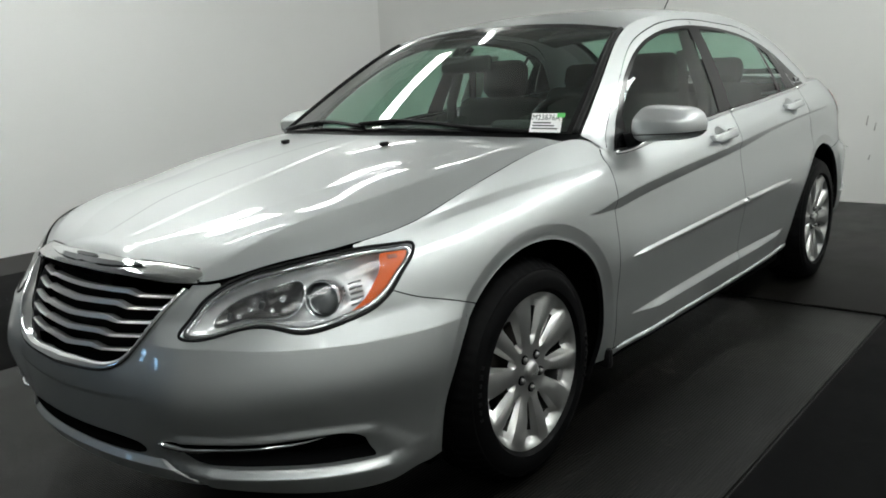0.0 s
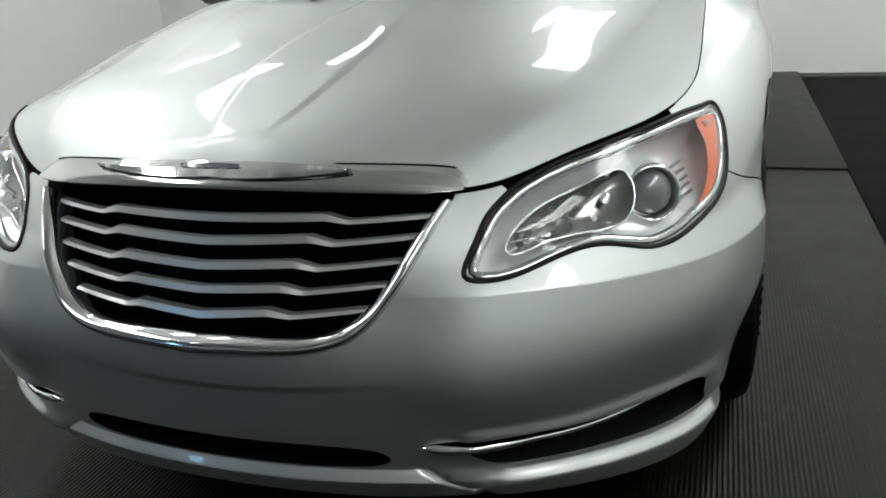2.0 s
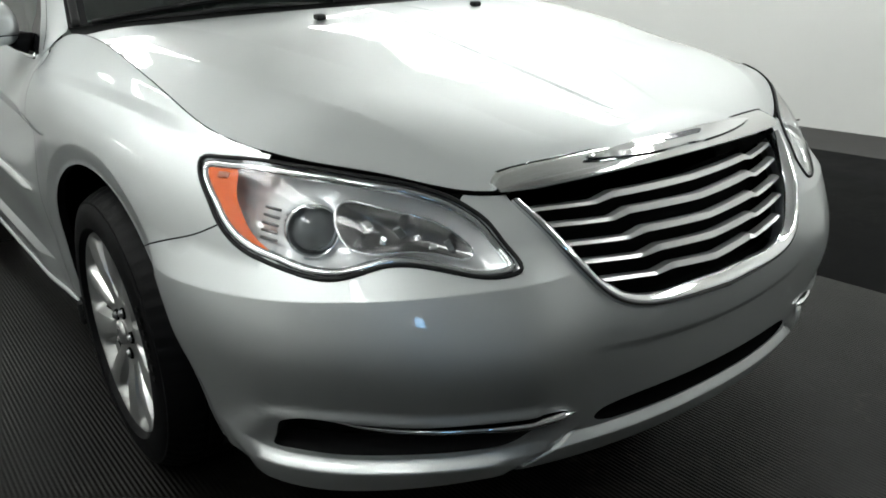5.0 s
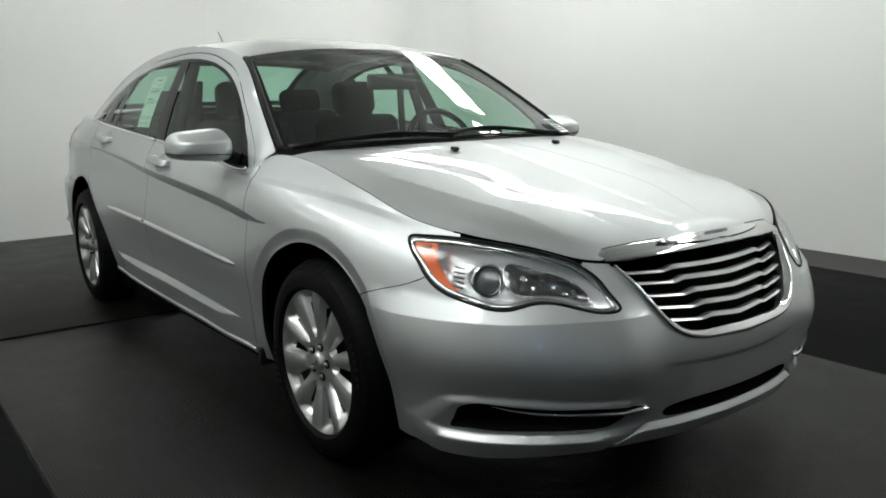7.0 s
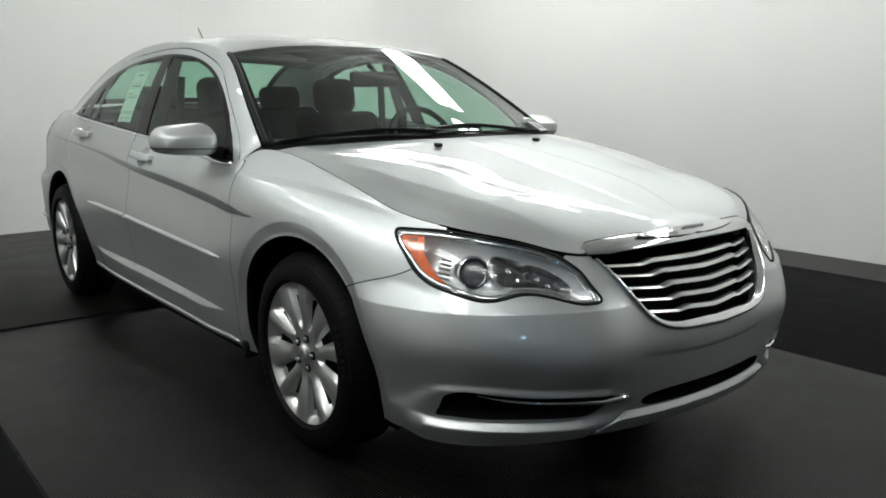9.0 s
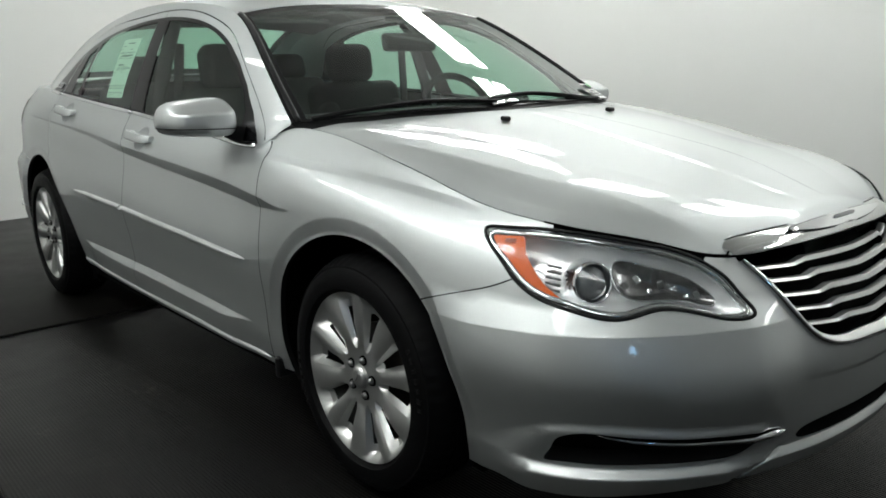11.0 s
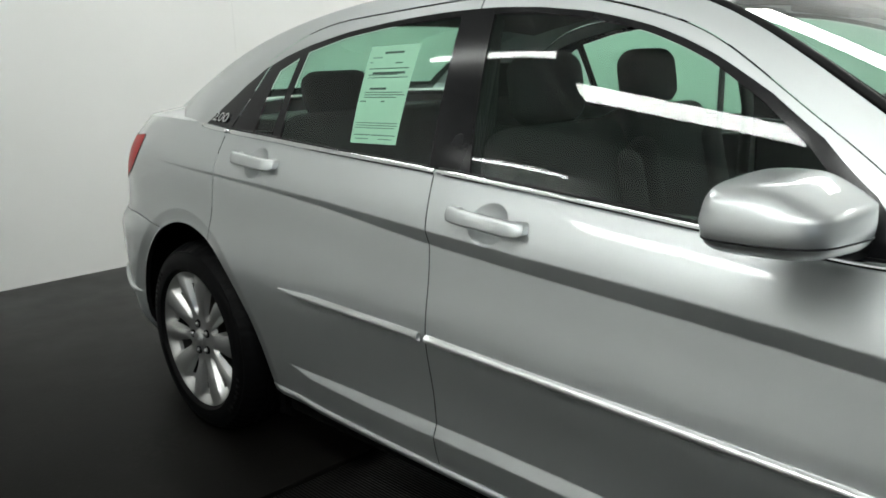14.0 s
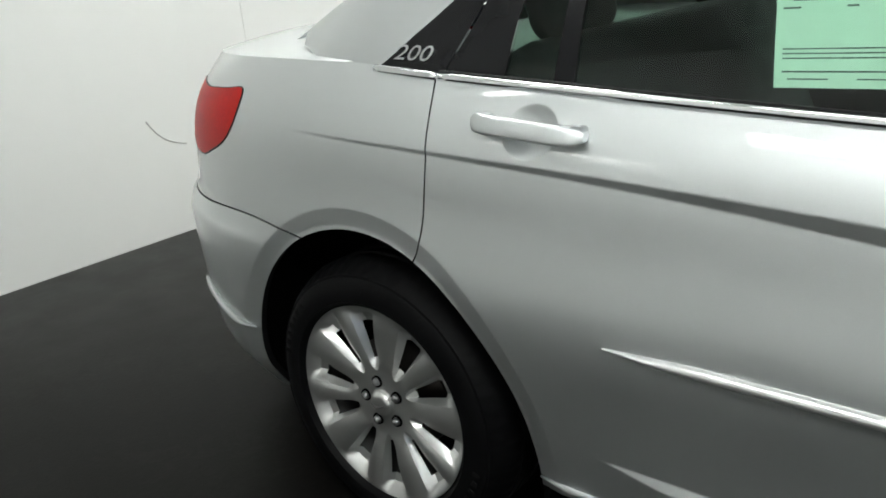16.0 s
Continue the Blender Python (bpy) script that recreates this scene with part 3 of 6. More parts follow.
dusty(MAT, (0.018, 0.0168, 0.0145), 1.6, 0.27, 0.5)
dusty(MAT, (0.030, 0.028, 0.024), 2.3, 0.36, 0.44)
dusty(MAT_PLAIN, (0.010, 0.0094, 0.0082), 2.2, 0.27, 0.5)
dusty(MAT_DARK, (0.0065, 0.0063, 0.006), 1.3, 0.28, 0.5)
slab("rubber_mat", (-2.222, -1.65, -0.014), (3.6, 1.378, 0.0), MAT, "dark grey ribbed rubber mat under the car", "thing", "floor mat", 0.003)
slab("rubber_mat", (-5.44, -1.65, -0.014), (-2.237, 1.385, 0.007), MAT_PLAIN, "smooth dark grey rubber mat with a raised edge", "thing", "floor mat", 0.003)
slab("side_mat", (-5.2, 1.388, -0.014), (5.2, 3.19, -0.003), MAT_DARK, "smooth black mat along the wall", "thing", "floor mat", 0.003)
slab("side_mat", (-5.2, -3.7, -0.014), (5.2, -1.655, -0.003), MAT_DARK, "smooth black mat beside the car", "thing", "floor mat", 0.003)


def strip_lamp(x, y, z, strips=(-0.13, 0.13), half=0.098, label="white fluorescent light with two broad lit strips"):
    lamp = tagged(empty("ceiling_light"), label, "lamp", "lights under the ceiling")
    lamp.location = (x, y, z)
    bm = bmesh.new()
    rbox(bm, (0, 0, 0.062), (1.30, 0.07 + 1.8 * strips[-1], 0.05), 0.008)
    part("housing", bm, HOUSING, lamp)
    for dy in strips:
        v, f = tube([(i, dy, 0) for i in (-0.62, 0.62)], half, 14, flat=0.25 if half > 0.05 else 0.6)
        add_mesh("tube", v, f, TUBE, lamp, "lit fluorescent tube")
    for dx in (-0.4, 0.4):
        v, f = tube([(dx, 0, 0.075), (dx, 0, TOP - z)], 0.004, 6)
        add_mesh("hanger", v, f, BEAM, lamp)
    return lamp


LAMP_Z = 3.15
# Added, unseen: (-4.2, 2.42) brightens the back corner, (4.4, 2.45) bumper and grille.
BROAD = [(-0.7, -2.7), (0.8, -2.7), (2.6, -2.7), (-4.2, 2.42), (-2.72, 2.42), (-1.2, 2.42), (0.65, 2.45), (2.6, 2.45), (4.4, 2.45), (-3.9, 0.0)]
# The second slim light is an unseen helper that brightens the rear flank.
SLIM = [(-0.1, -1.8), (-4.42, -4.12)]
strip_lamp(-2.15, -2.36, LAMP_Z, (0,), 0.11, "white fluorescent light with one broad lit strip")
first = strip_lamp(*BROAD[0], LAMP_Z)
for x, y in BROAD[1:]:
    copy_thing(first, pose(x, y, LAMP_Z))
first = strip_lamp(-3.45, -1.92, LAMP_Z, (0,), 0.034, "slim white fluorescent light with one lit tube")
for x, y in SLIM:
    copy_thing(first, pose(x, y, LAMP_Z))


def truss(x):
    t = tagged(empty("roof_truss"), "white steel roof truss with diagonal struts", "beam", "roof trusses", "structure")
    t.location = (x, 0, 0)
    for z in (3.55, 4.05):
        bm = bmesh.new()
        rbox(bm, (0, -0.265, z), (0.07, 7.95, 0.07), 0.006)
        part("chord", bm, BEAM, t)
    for k in range(8):
        y0 = -4.2 + k * 1.0
        for a, b in (((0, y0, 3.55), (0, y0 + 0.5, 4.05)), ((0, y0 + 0.5, 4.05), (0, min(y0 + 1.0, 3.7), 3.55))):
            v, f = tube([a, b], 0.018, 6, up=(1, 0, 0))
            add_mesh("strut", v, f, BEAM, t)
    return t


one = truss(-3.3)
for x in (-0.35, 2.85):
    copy_thing(one, pose(x, 0, 0))


def scuff(name, points, width, mat, label):
    v, f = tube(points, width, 6)
    return tagged(add_mesh(name, v, f, mat, None, label), label, "mark", "", "structure")


SCUFF = material("scuff", (0.40, 0.395, 0.38), 0.8, 0, 30, 0.3)
GRIME = material("grime", (0.09, 0.085, 0.08), 0.8, 0, 30, 0.3)
scuff("trim_scuff", smooth_path([(XB, 0.20, 0.62), (XB, 0.24, 0.56), (XB, 0.30, 0.505), (XB, 0.41, 0.463)], 0.02), 0.004, SCUFF, "curved grey scuff on the wall")
for y, z0, z1 in ((0.54, 0.64, 0.72), (0.60, 0.60, 0.66), (0.57, 0.36, 0.40)):
    scuff("trim_scuff", [(XB, y, z0), (XB, y + 0.01, z1)], 0.006, SCUFF, "short grey scuff on the wall")
for x, z in ((-1.39, 0.028), (-1.345, 0.042), (-1.41, 0.018), (-1.10, 0.02)):
    scuff("trim_scuff", [(x, YL, z), (x + 0.03, YL, z + 0.008)], 0.006, GRIME, "small dark grime spot low on the wall")

# ---- the car ----
SIZING["on"] = True
car = tagged(empty("sedan"), "silver four-door sedan parked on rubber mats", "car")
HT = 0.75


def ring_h(s, h):
    return ring(s, h / HT)


def ring_f(s, z):
    """Feature points given as outline length and height, laid into the ring's plane."""
    s, z = np.asarray(s, float), np.asarray(z, float)
    return np.stack([s, HT * (z - bottom_z(s)) / (top_z(s) - bottom_z(s))], -1)


def on_ring(points, step=0.012, close=False, smooth=True):
    p = np.asarray(points, float)
    return (smooth_path if smooth else straight_path)(ring_f(p[:, 0], p[:, 1]), step, close)


def flank_s(x, z):
    s = side_s(-np.asarray(x, float))
    for _ in range(6):
        s = s + (ring(s, (z - bottom_z(s)) / (top_z(s) - bottom_z(s)))[..., 0] - x)
    return s


def ribbon(line, half=0.0017):
    line = np.asarray(line)
    t = np.gradient(line, axis=0)
    t /= np.linalg.norm(t, axis=1, keepdims=True) + 1e-12
    n = np.stack([-t[:, 1], t[:, 0]], -1) * half
    return np.r_[line + n, (line - n)[::-1]]


HEADLIGHT = on_ring([(1.108, 0.784), (1.08, 0.753), (1.045, 0.728), (1.0, 0.69), (0.93, 0.653), (0.86, 0.636), (0.75, 0.6215), (0.673, 0.636), (0.565, 0.622), (0.465, 0.607), (0.441, 0.612), (0.452, 0.640), (0.468, 0.662), (0.488, 0.687), (0.515, 0.706), (0.545, 0.722), (0.58, 0.735), (0.62, 0.747), (0.70, 0.763), (0.79, 0.777), (0.88, 0.786), (0.94, 0.790), (0.985, 0.791), (1.07, 0.7895)], 0.01, True)
AMBER_AREA = on_ring([(1.085, 0.768), (1.06, 0.742), (1.0, 0.697), (0.93, 0.660), (0.86, 0.643), (0.915, 0.676), (0.960, 0.716), (0.990, 0.752), (1.0, 0.772)], 0.012, True)
GRILLE_OUT = on_ring([(0.432, 0.709), (0.397, 0.674), (0.351, 0.616), (0.313, 0.571), (0.269, 0.532), (0.207, 0.510), (0.12, 0.502), (0.0, 0.496)], 0.012)
GRILLE_IN = on_ring([(0.409, 0.709), (0.369, 0.673), (0.325, 0.618), (0.289, 0.576), (0.25, 0.549), (0.2, 0.535), (0.106, 0.531), (0.0, 0.529)], 0.012)
GRILLE = np.r_[[[-0.02, GRILLE_OUT[-1, 1]], [-0.02, HT * 0.992], [0.44, HT * 0.992]], GRILLE_OUT]
INTAKE = np.r_[on_ring([(0.0, 0.339), (0.113, 0.339), (0.204, 0.338), (0.262, 0.333), (0.296, 0.322), (0.303, 0.311), (0.29, 0.300)], 0.010), on_ring([(0.27, 0.295), (0.194, 0.292), (0.0, 0.290)], 0.012)]
INTAKE = np.r_[INTAKE, [[-0.02, INTAKE[-1, 1]], [-0.02, INTAKE[0, 1]]]]
FOG = on_ring([(0.922, 0.2865), (0.908, 0.315), (0.890, 0.349), (0.858, 0.3675), (0.76, 0.369), (0.625, 0.361), (0.43, 0.353), (0.362, 0.342), (0.415, 0.326), (0.465, 0.296), (0.54, 0.288), (0.68, 0.288), (0.80, 0.287), (0.90, 0.286)], 0.012, True)
TAIL = on_ring([(4.832, 1.018), (4.70, 1.026), (4.655, 1.018), (4.65, 0.985), (4.676, 0.932), (4.792, 0.877), (4.866, 0.857), (4.98, 0.86), (5.12, 0.88), (5.25, 0.91), (5.3, 0.97), (5.22, 1.01), (5.0, 1.017)], 0.012, True)
SEAM_NOSE = on_ring([(1.005, 0.69), (1.06, 0.668), (1.13, 0.648), (1.20, 0.628), (1.275, 0.601), (1.31, 0.586)])
SEAM_A = on_ring([(2.03, 0.935), (2.0, 0.905), (1.972, 0.826), (1.976, 0.694), (1.985, 0.513), (2.01, 0.29), (2.014, 0.262)])
SEAM_B = on_ring([(3.118, 0.99), (3.094, 0.912), (3.078, 0.781), (3.075, 0.617), (3.08, 0.429), (3.082, 0.275)])
SEAM_C = on_ring([(4.06, 1.055), (4.05, 1.015), (4.042, 0.945), (4.047, 0.853), (4.072, 0.735), (4.10, 0.70)])
SEAM_TAIL = on_ring([(4.385, 0.715), (4.46, 0.732), (4.587, 0.748), (4.75, 0.746), (4.921, 0.737), (5.2, 0.73), (5.55, 0.725), (S_END, 0.725)])
SILL_S = np.linspace(2.0, 3.86, 40)
SILL = ring_f(SILL_S, np.interp(SILL_S, [2.0, 2.6, 3.7, 3.86], [0.262, 0.280, 0.290, 0.292]))
ARCH_LINES = []
for cx, cz, rx, rz in ARCHES:
    ang = np.linspace(-0.5, math.pi + 0.5, 90)
    ax_, az_ = cx + rx * np.cos(ang), cz + rz * np.sin(ang)
    zc_ = np.maximum(az_, 0.1)
    ss_ = flank_s(ax_, np.maximum(zc_, 0.215))
    ARCH_LINES.append(ring_f(ss_, zc_))

lines = [(straight_path([(0, 0), (S_END, 0), (S_END, HT), (0, HT)], 0.02, True), True)]
lines += [(HEADLIGHT, True), (AMBER_AREA, True), (GRILLE[:-1], True), (INTAKE, True), (FOG, True), (TAIL, True)]
lines += [(a, True) for a in ARCH_LINES]
# dark gap between hood and headlight
HOOD_GAP = ring_f(np.linspace(0.40, 0.545, 14), top_z(np.linspace(0.40, 0.545, 14)) - 0.005)
lines += [(HOOD_GAP, False), (np.stack([np.full(8, 0.93), np.linspace(HT * 0.978, HT, 8)], -1), False)]
RIBBONS = [ribbon(q) for q in (SEAM_NOSE, SEAM_A, SEAM_B, SEAM_C, SEAM_TAIL, SILL)]
lines += [(r, True) for r in RIBBONS]
# pressed lines of the flank
xs_ = np.linspace(-0.27, -2.95, 110)
for dz in (0.003, -0.003):
    for zz in (waist_up(-xs_), waist_up(-xs_) - waist_band(-xs_)):
        lines.append((ring_f(flank_s(xs_, zz), zz + dz), False))
xs_ = np.linspace(-0.50, 0.36, 60)
for dz in (-0.002, 0.002, 0.014, 0.018):
    lines.append((ring_f(flank_s(xs_, crease(xs_)), crease(xs_) + dz), False))
xs_ = np.linspace(-0.56, -2.19, 80)
for dz in (0.003, -0.003):
    for zz in (low_up(-xs_), low_up(-xs_) - low_band(-xs_)):
        lines.append((ring_f(flank_s(xs_, zz), zz + dz), False))
ss_ = np.linspace(0.0, 0.40, 30)
for zz in (0.2885, 0.286, 0.270, 0.265):
    lines.append((ring_f(ss_, zz - 0.009 * ease((ss_ - 0.305) / 0.22)), False))
ss_ = np.linspace(0.0, 0.56, 50)
ys_ = out_y(ss_)
for dz in (0.003, -0.003, -0.009, -0.015):
    lines.append((ring_f(ss_, 0.446 + 0.02 * (ys_ / 0.35) ** 2 + dz), False))
ss_ = np.linspace(0.30, 1.28, 70)
for zz in (0.598, 0.594, 0.592, 0.590, 0.588, 0.586, 0.582, 0.574):
    lines.append((ring_f(ss_, zz + 0 * ss_), False))
for grow in (0.005, 0.010, 0.016, 0.022, 0.028):
    rim_ = np.array(FOG_RIM)
    t_ = np.gradient(rim_, axis=0)
    t_ /= np.linalg.norm(t_, axis=1, keepdims=True)
    lines.append((on_ring(rim_ + grow * np.stack([-t_[:, 1], t_[:, 0]], -1), 0.01), False))
ss_ = np.linspace(0.50, 0.95, 40)
for zz in (0.280, 0.274, 0.267, 0.260, 0.253):
    lines.append((ring_f(ss_, zz + 0 * ss_), False))
for ds in (-0.014, -0.009, -0.0045, 0.0, 0.0045, 0.009, 0.014):
    lines.append((on_ring([(0.306 + ds, 0.315), (0.329 + ds, 0.299), (0.371 + ds, 0.270), (0.40 + ds, 0.25), (0.422 + ds, 0.235)], 0.008), False))
for hx, hz in HANDLES:
    for k_ in (0.25, 0.5, 0.72, 0.88, 0.98, 1.04):
        an = np.linspace(0, 2 * math.pi, 40, endpoint=False)
        hx_, hz_ = hx + CUP[0] * k_ * np.cos(an), hz - 0.010 + CUP[1] * k_ * np.sin(an)
        lines.append((ring_f(flank_s(hx_ * 0 + hx, hz_) - CUP[0] * k_ * np.cos(an), hz_), True))
for cx, cz, rx, rz in ARCHES:
    for k_ in (0.905, 0.93, 0.996, 1.008):
        an = np.linspace(0.02, math.pi - 0.02, 90)
        lines.append((ring_f(flank_s(cx + (rx + 0.045) * k_ * np.cos(an), cz + (rz + 0.045) * k_ * np.sin(an)), cz + (rz + 0.045) * k_ * np.sin(an)), False))
gs, gh = np.meshgrid(np.linspace(0.012, S_END - 0.012, 240), np.linspace(0.014, HT - 0.014, 30), indexing="ij")
uv, tri = sheet(np.stack([gs.ravel(), gh.ravel()], -1), lines)
pts = ring_h(uv[:, 0], np.clip(uv[:, 1], 0, HT))
nrm = surface_normals(ring_h, uv, 2e-3, 2e-3)
mid = uv[tri].mean(1)
ok = (mid[:, 0] > 0) & (mid[:, 0] < S_END) & (mid[:, 1] > 0) & (mid[:, 1] < HT)
arch = inside(ARCH_LINES[0], mid) | inside(ARCH_LINES[1], mid)
gap = np.zeros(len(mid), bool)
for r in RIBBONS:
    gap |= inside(r, mid)
in_head, in_amber, in_grille, in_intake, in_fog, in_tail = (inside(q, mid) for q in (HEADLIGHT, AMBER_AREA, GRILLE, INTAKE, FOG, TAIL))
ok &= ~arch
hole = in_head | in_grille | in_intake | in_fog | in_tail
head_top = HEADLIGHT[(HEADLIGHT[:, 0] > 0.53) & (HEADLIGHT[:, 0] < 1.0) & (HEADLIGHT[:, 1] > HT * 0.93)]
head_top = np.r_[HOOD_GAP[HOOD_GAP[:, 0] < 0.53], head_top[np.argsort(head_top[:, 0])]]
gap |= ok & ~hole & (mid[:, 0] > 0.41) & (mid[:, 0] < 0.93) & (mid[:, 1] > np.interp(mid[:, 0], head_top[:, 0], head_top[:, 1]))
skin = ok & ~gap & ~hole


def past(line, flat=False):
    """Which triangles lie behind (or, flat, above) a seam."""
    o = np.argsort(line[:, 0 if flat else 1])
    if flat:
        return mid[:, 1] > np.interp(mid[:, 0], line[o, 0], line[o, 1])
    return mid[:, 0] > np.interp(mid[:, 1], line[o, 1], line[o, 0])


sn = np.argsort(SEAM_NOSE[:, 0])
nose_line = np.interp(mid[:, 0], SEAM_NOSE[sn, 0], SEAM_NOSE[sn, 1], left=9)
nose = ((mid[:, 0] < 1.005) & (mid[:, 0] < 1.0)) | ((mid[:, 0] < 1.5) & (mid[:, 1] < nose_line))
# the fender's tip lies over the headlight's outer end
nose &= ~((mid[:, 0] > 0.985) & (mid[:, 1] > HEADLIGHT[:, 1].min() + 0.22) & (mid[:, 0] > 1.0))
after_a, after_b, after_c = past(SEAM_A), past(SEAM_B), past(SEAM_C)
above_sill = mid[:, 1] > np.interp(mid[:, 0], SILL[:, 0], SILL[:, 1])
tail_line = np.interp(mid[:, 0], *SEAM_TAIL[np.argsort(SEAM_TAIL[:, 0])].T)
rocker = (mid[:, 0] > 1.7) & (mid[:, 0] < 4.0) & ~above_sill & (mid[:, 0] < 3.9)
rear_b = (mid[:, 0] > 4.3) & (mid[:, 1] < tail_line)
fender = ~nose & ~after_a & ~((mid[:, 0] > 1.995) & ~above_sill)
front_door = after_a & ~after_b & above_sill
rear_door = after_b & ~after_c & above_sill & (mid[:, 0] < 4.2)
quarter = ~nose & ~fender & ~front_door & ~rear_door & ~rocker & ~rear_b


def piece(mask):
    return cut(pts, nrm, tri, mask)


panel("front_bumper", piece(skin & nose), PAINT, car, "silver painted front bumper with lower openings", both=True)
panel("rear_bumper", piece(skin & rear_b & ~nose), PAINT, car, "silver painted rear bumper", both=True)
doors = {}
for side in (1, -1):
    panel("fender", piece(skin & fender), PAINT, car, side=side)
    panel("rocker_panel", piece(skin & rocker & ~fender & ~nose), PAINT, car, side=side)
    panel("quarter_panel", piece(skin & quarter), PAINT, car, side=side)
    doors[side, 0] = panel("front_door", piece(skin & front_door), PAINT, car, side=side)
    doors[side, 1] = panel("rear_door", piece(skin & rear_door), PAINT, car, side=side)
panel("panel_gap", piece(ok & gap), VOID, car, "dark gaps between the panels", -0.006, both=True)

# hood, cowl and boot lid
HOOD_END = float(flank_s(np.array(-0.363), np.array(0.97)))


def grid_piece(fn, us, vs, e=1e-3, turn=1):
    u, v = np.meshgrid(us, vs, indexing="ij")
    q = np.stack([u.ravel(), v.ravel()], -1)
    n, m = len(us), len(vs)
    idx = np.arange(n * m).reshape(n, m)
    t = np.concatenate([np.stack([idx[:-1, :-1], idx[1:, :-1], idx[1:, 1:]], -1).reshape(-1, 3), np.stack([idx[:-1, :-1], idx[1:, 1:], idx[:-1, 1:]], -1).reshape(-1, 3)])
    p = fn(q[:, 0], q[:, 1])
    return q, p, surface_normals(fn, q, e, e, turn), t


q, p, n, t = grid_piece(hood, np.linspace(0.004, HOOD_END, 120), np.r_[0.0035, np.linspace(0.02, 1.0, 120)])
n[:, 2] = np.abs(n[:, 2])
hood_ob = panel("hood", cut(p, n, t, np.ones(len(t), bool)), PAINT, car, "silver painted hood with two pressed ribs", both=True)
q, p, n, t = grid_piece(boot, np.linspace(float(side_s(2.78)), S_END - 0.004, 60), np.r_[0.0, np.linspace(0.03, 1.0, 24)])
n[:, 2] = np.abs(n[:, 2])
panel("boot_lid", cut(p, n, t, np.ones(len(t), bool)), PAINT, car, both=True)
u_ = np.linspace(0, 1, 40)
rear_edge, glass_edge = hood(np.full(40, HOOD_END), u_) - (0, 0, 0.012), top(np.full(40, 0.004), 1 - u_) - (0, 0, 0.004)
cv = np.concatenate([rear_edge + (0.02, 0, -0.02), rear_edge * 0.6 + glass_edge * 0.4 - (0, 0, 0.02), glass_edge])
cf = [(r * 40 + i, r * 40 + i + 1, (r + 1) * 40 + i + 1, (r + 1) * 40 + i) for r in range(2) for i in range(39)]
add_mesh("cowl_panel", np.r_[cv, mirror(cv)], cf + flip([tuple(i + 120 for i in f) for f in cf]), BLACK, car, "black plastic cowl")

# greenhouse top
q, p, n, t = grid_piece(top, np.linspace(0.002, 0.238, 50), np.r_[np.linspace(0.0, 0.94, 40), 0.955, 0.97, 0.985, 1.0], turn=-1)
m_ = q[t].mean(1)
clear = (m_[:, 1] < 0.935) & (m_[:, 0] > 0.008) & (m_[:, 0] < 0.226)
windscreen = panel("windscreen", cut(p, n, t, clear), SCREEN_GLASS, car, "clear laminated windscreen", both=True)
panel("windscreen_border", cut(p, n, t, ~clear), GLOSS_BLACK, windscreen, "black enamel border", both=True)
q, p, n, t = grid_piece(top, np.linspace(0.2405, 0.7595, 90), np.linspace(0.0, 1.0, 40), turn=-1)
panel("roof", cut(p, n, t, np.ones(len(t), bool)), PAINT, car, "silver painted roof", both=True)
panel("headliner", cut(p, n, t, np.ones(len(t), bool)), LINER, car, "grey cloth headliner", -0.03, both=True)
q, p, n, t = grid_piece(top, np.linspace(0.762, 0.998, 40), np.linspace(0.0, 1.0, 40), turn=-1)
m_ = q[t].mean(1)
clear = (m_[:, 1] < 0.80) & (m_[:, 0] > 0.785) & (m_[:, 0] < 0.975)
frit = (m_[:, 1] < 0.86) & ~clear
rear_window = panel("rear_window", cut(p, n, t, clear), SIDE_GLASS, car, both=True)
panel("rear_window_border", cut(p, n, t, frit), GLOSS_BLACK, rear_window, "black enamel border", both=True)
for side in (1, -1):
    panel("rear_pillar", cut(p, n, t, ~clear & ~frit), PAINT, car, side=side)

def sided(name, v, f, mat, parent, side, label="", smooth=True):
    return add_mesh(name, v if side > 0 else mirror(v), f if side > 0 else flip(f), mat, parent, label, smooth=smooth)


# greenhouse side
A_TAB = np.linspace(0, 1, 400)
X_TAB = edge_x(A_TAB)
FH = 0.4


def flank_x(ax, h):
    return flank(np.interp(ax, -X_TAB, A_TAB), np.asarray(h) / FH)


def on_flank(points, step=0.012, close=False, smooth=False):
    p = np.asarray(points, float)
    ax = -p[:, 0]
    bz, ez = belt_z(ax), edge_z(np.interp(ax, -X_TAB, A_TAB))
    return (smooth_path if smooth else straight_path)(np.stack([ax, FH * (p[:, 1] - bz) / (ez - bz)], -1), step, close)


def belt_pts(x0, x1, lift, n=14):
    x = np.linspace(x0, x1, n)
    return [(a, float(belt_z(-a)) + lift) for a in x]


OPENING = on_flank(belt_pts(-0.572, -2.69, 0.006, 40) + [(-2.62, 1.128), (-2.53, 1.195), (-2.45, 1.245), (-2.36, 1.279), (-2.255, 1.306), (-2.1, 1.333), (-1.9, 1.353), (-1.7, 1.363), (-1.549, 1.363), (-1.42, 1.354), (-1.291, 1.337), (-1.13, 1.297), (-0.979, 1.235), (-0.86, 1.168), (-0.757, 1.097), (-0.66, 1.015), (-0.60, 0.955)], close=True)
PANE_F = on_flank(belt_pts(-0.70, -1.487, 0.012) + [(-1.505, 1.10), (-1.53, 1.24), (-1.55, 1.348), (-1.42, 1.341), (-1.291, 1.323), (-1.13, 1.283), (-0.99, 1.225), (-0.87, 1.153), (-0.775, 1.082), (-0.715, 1.025)], close=True)
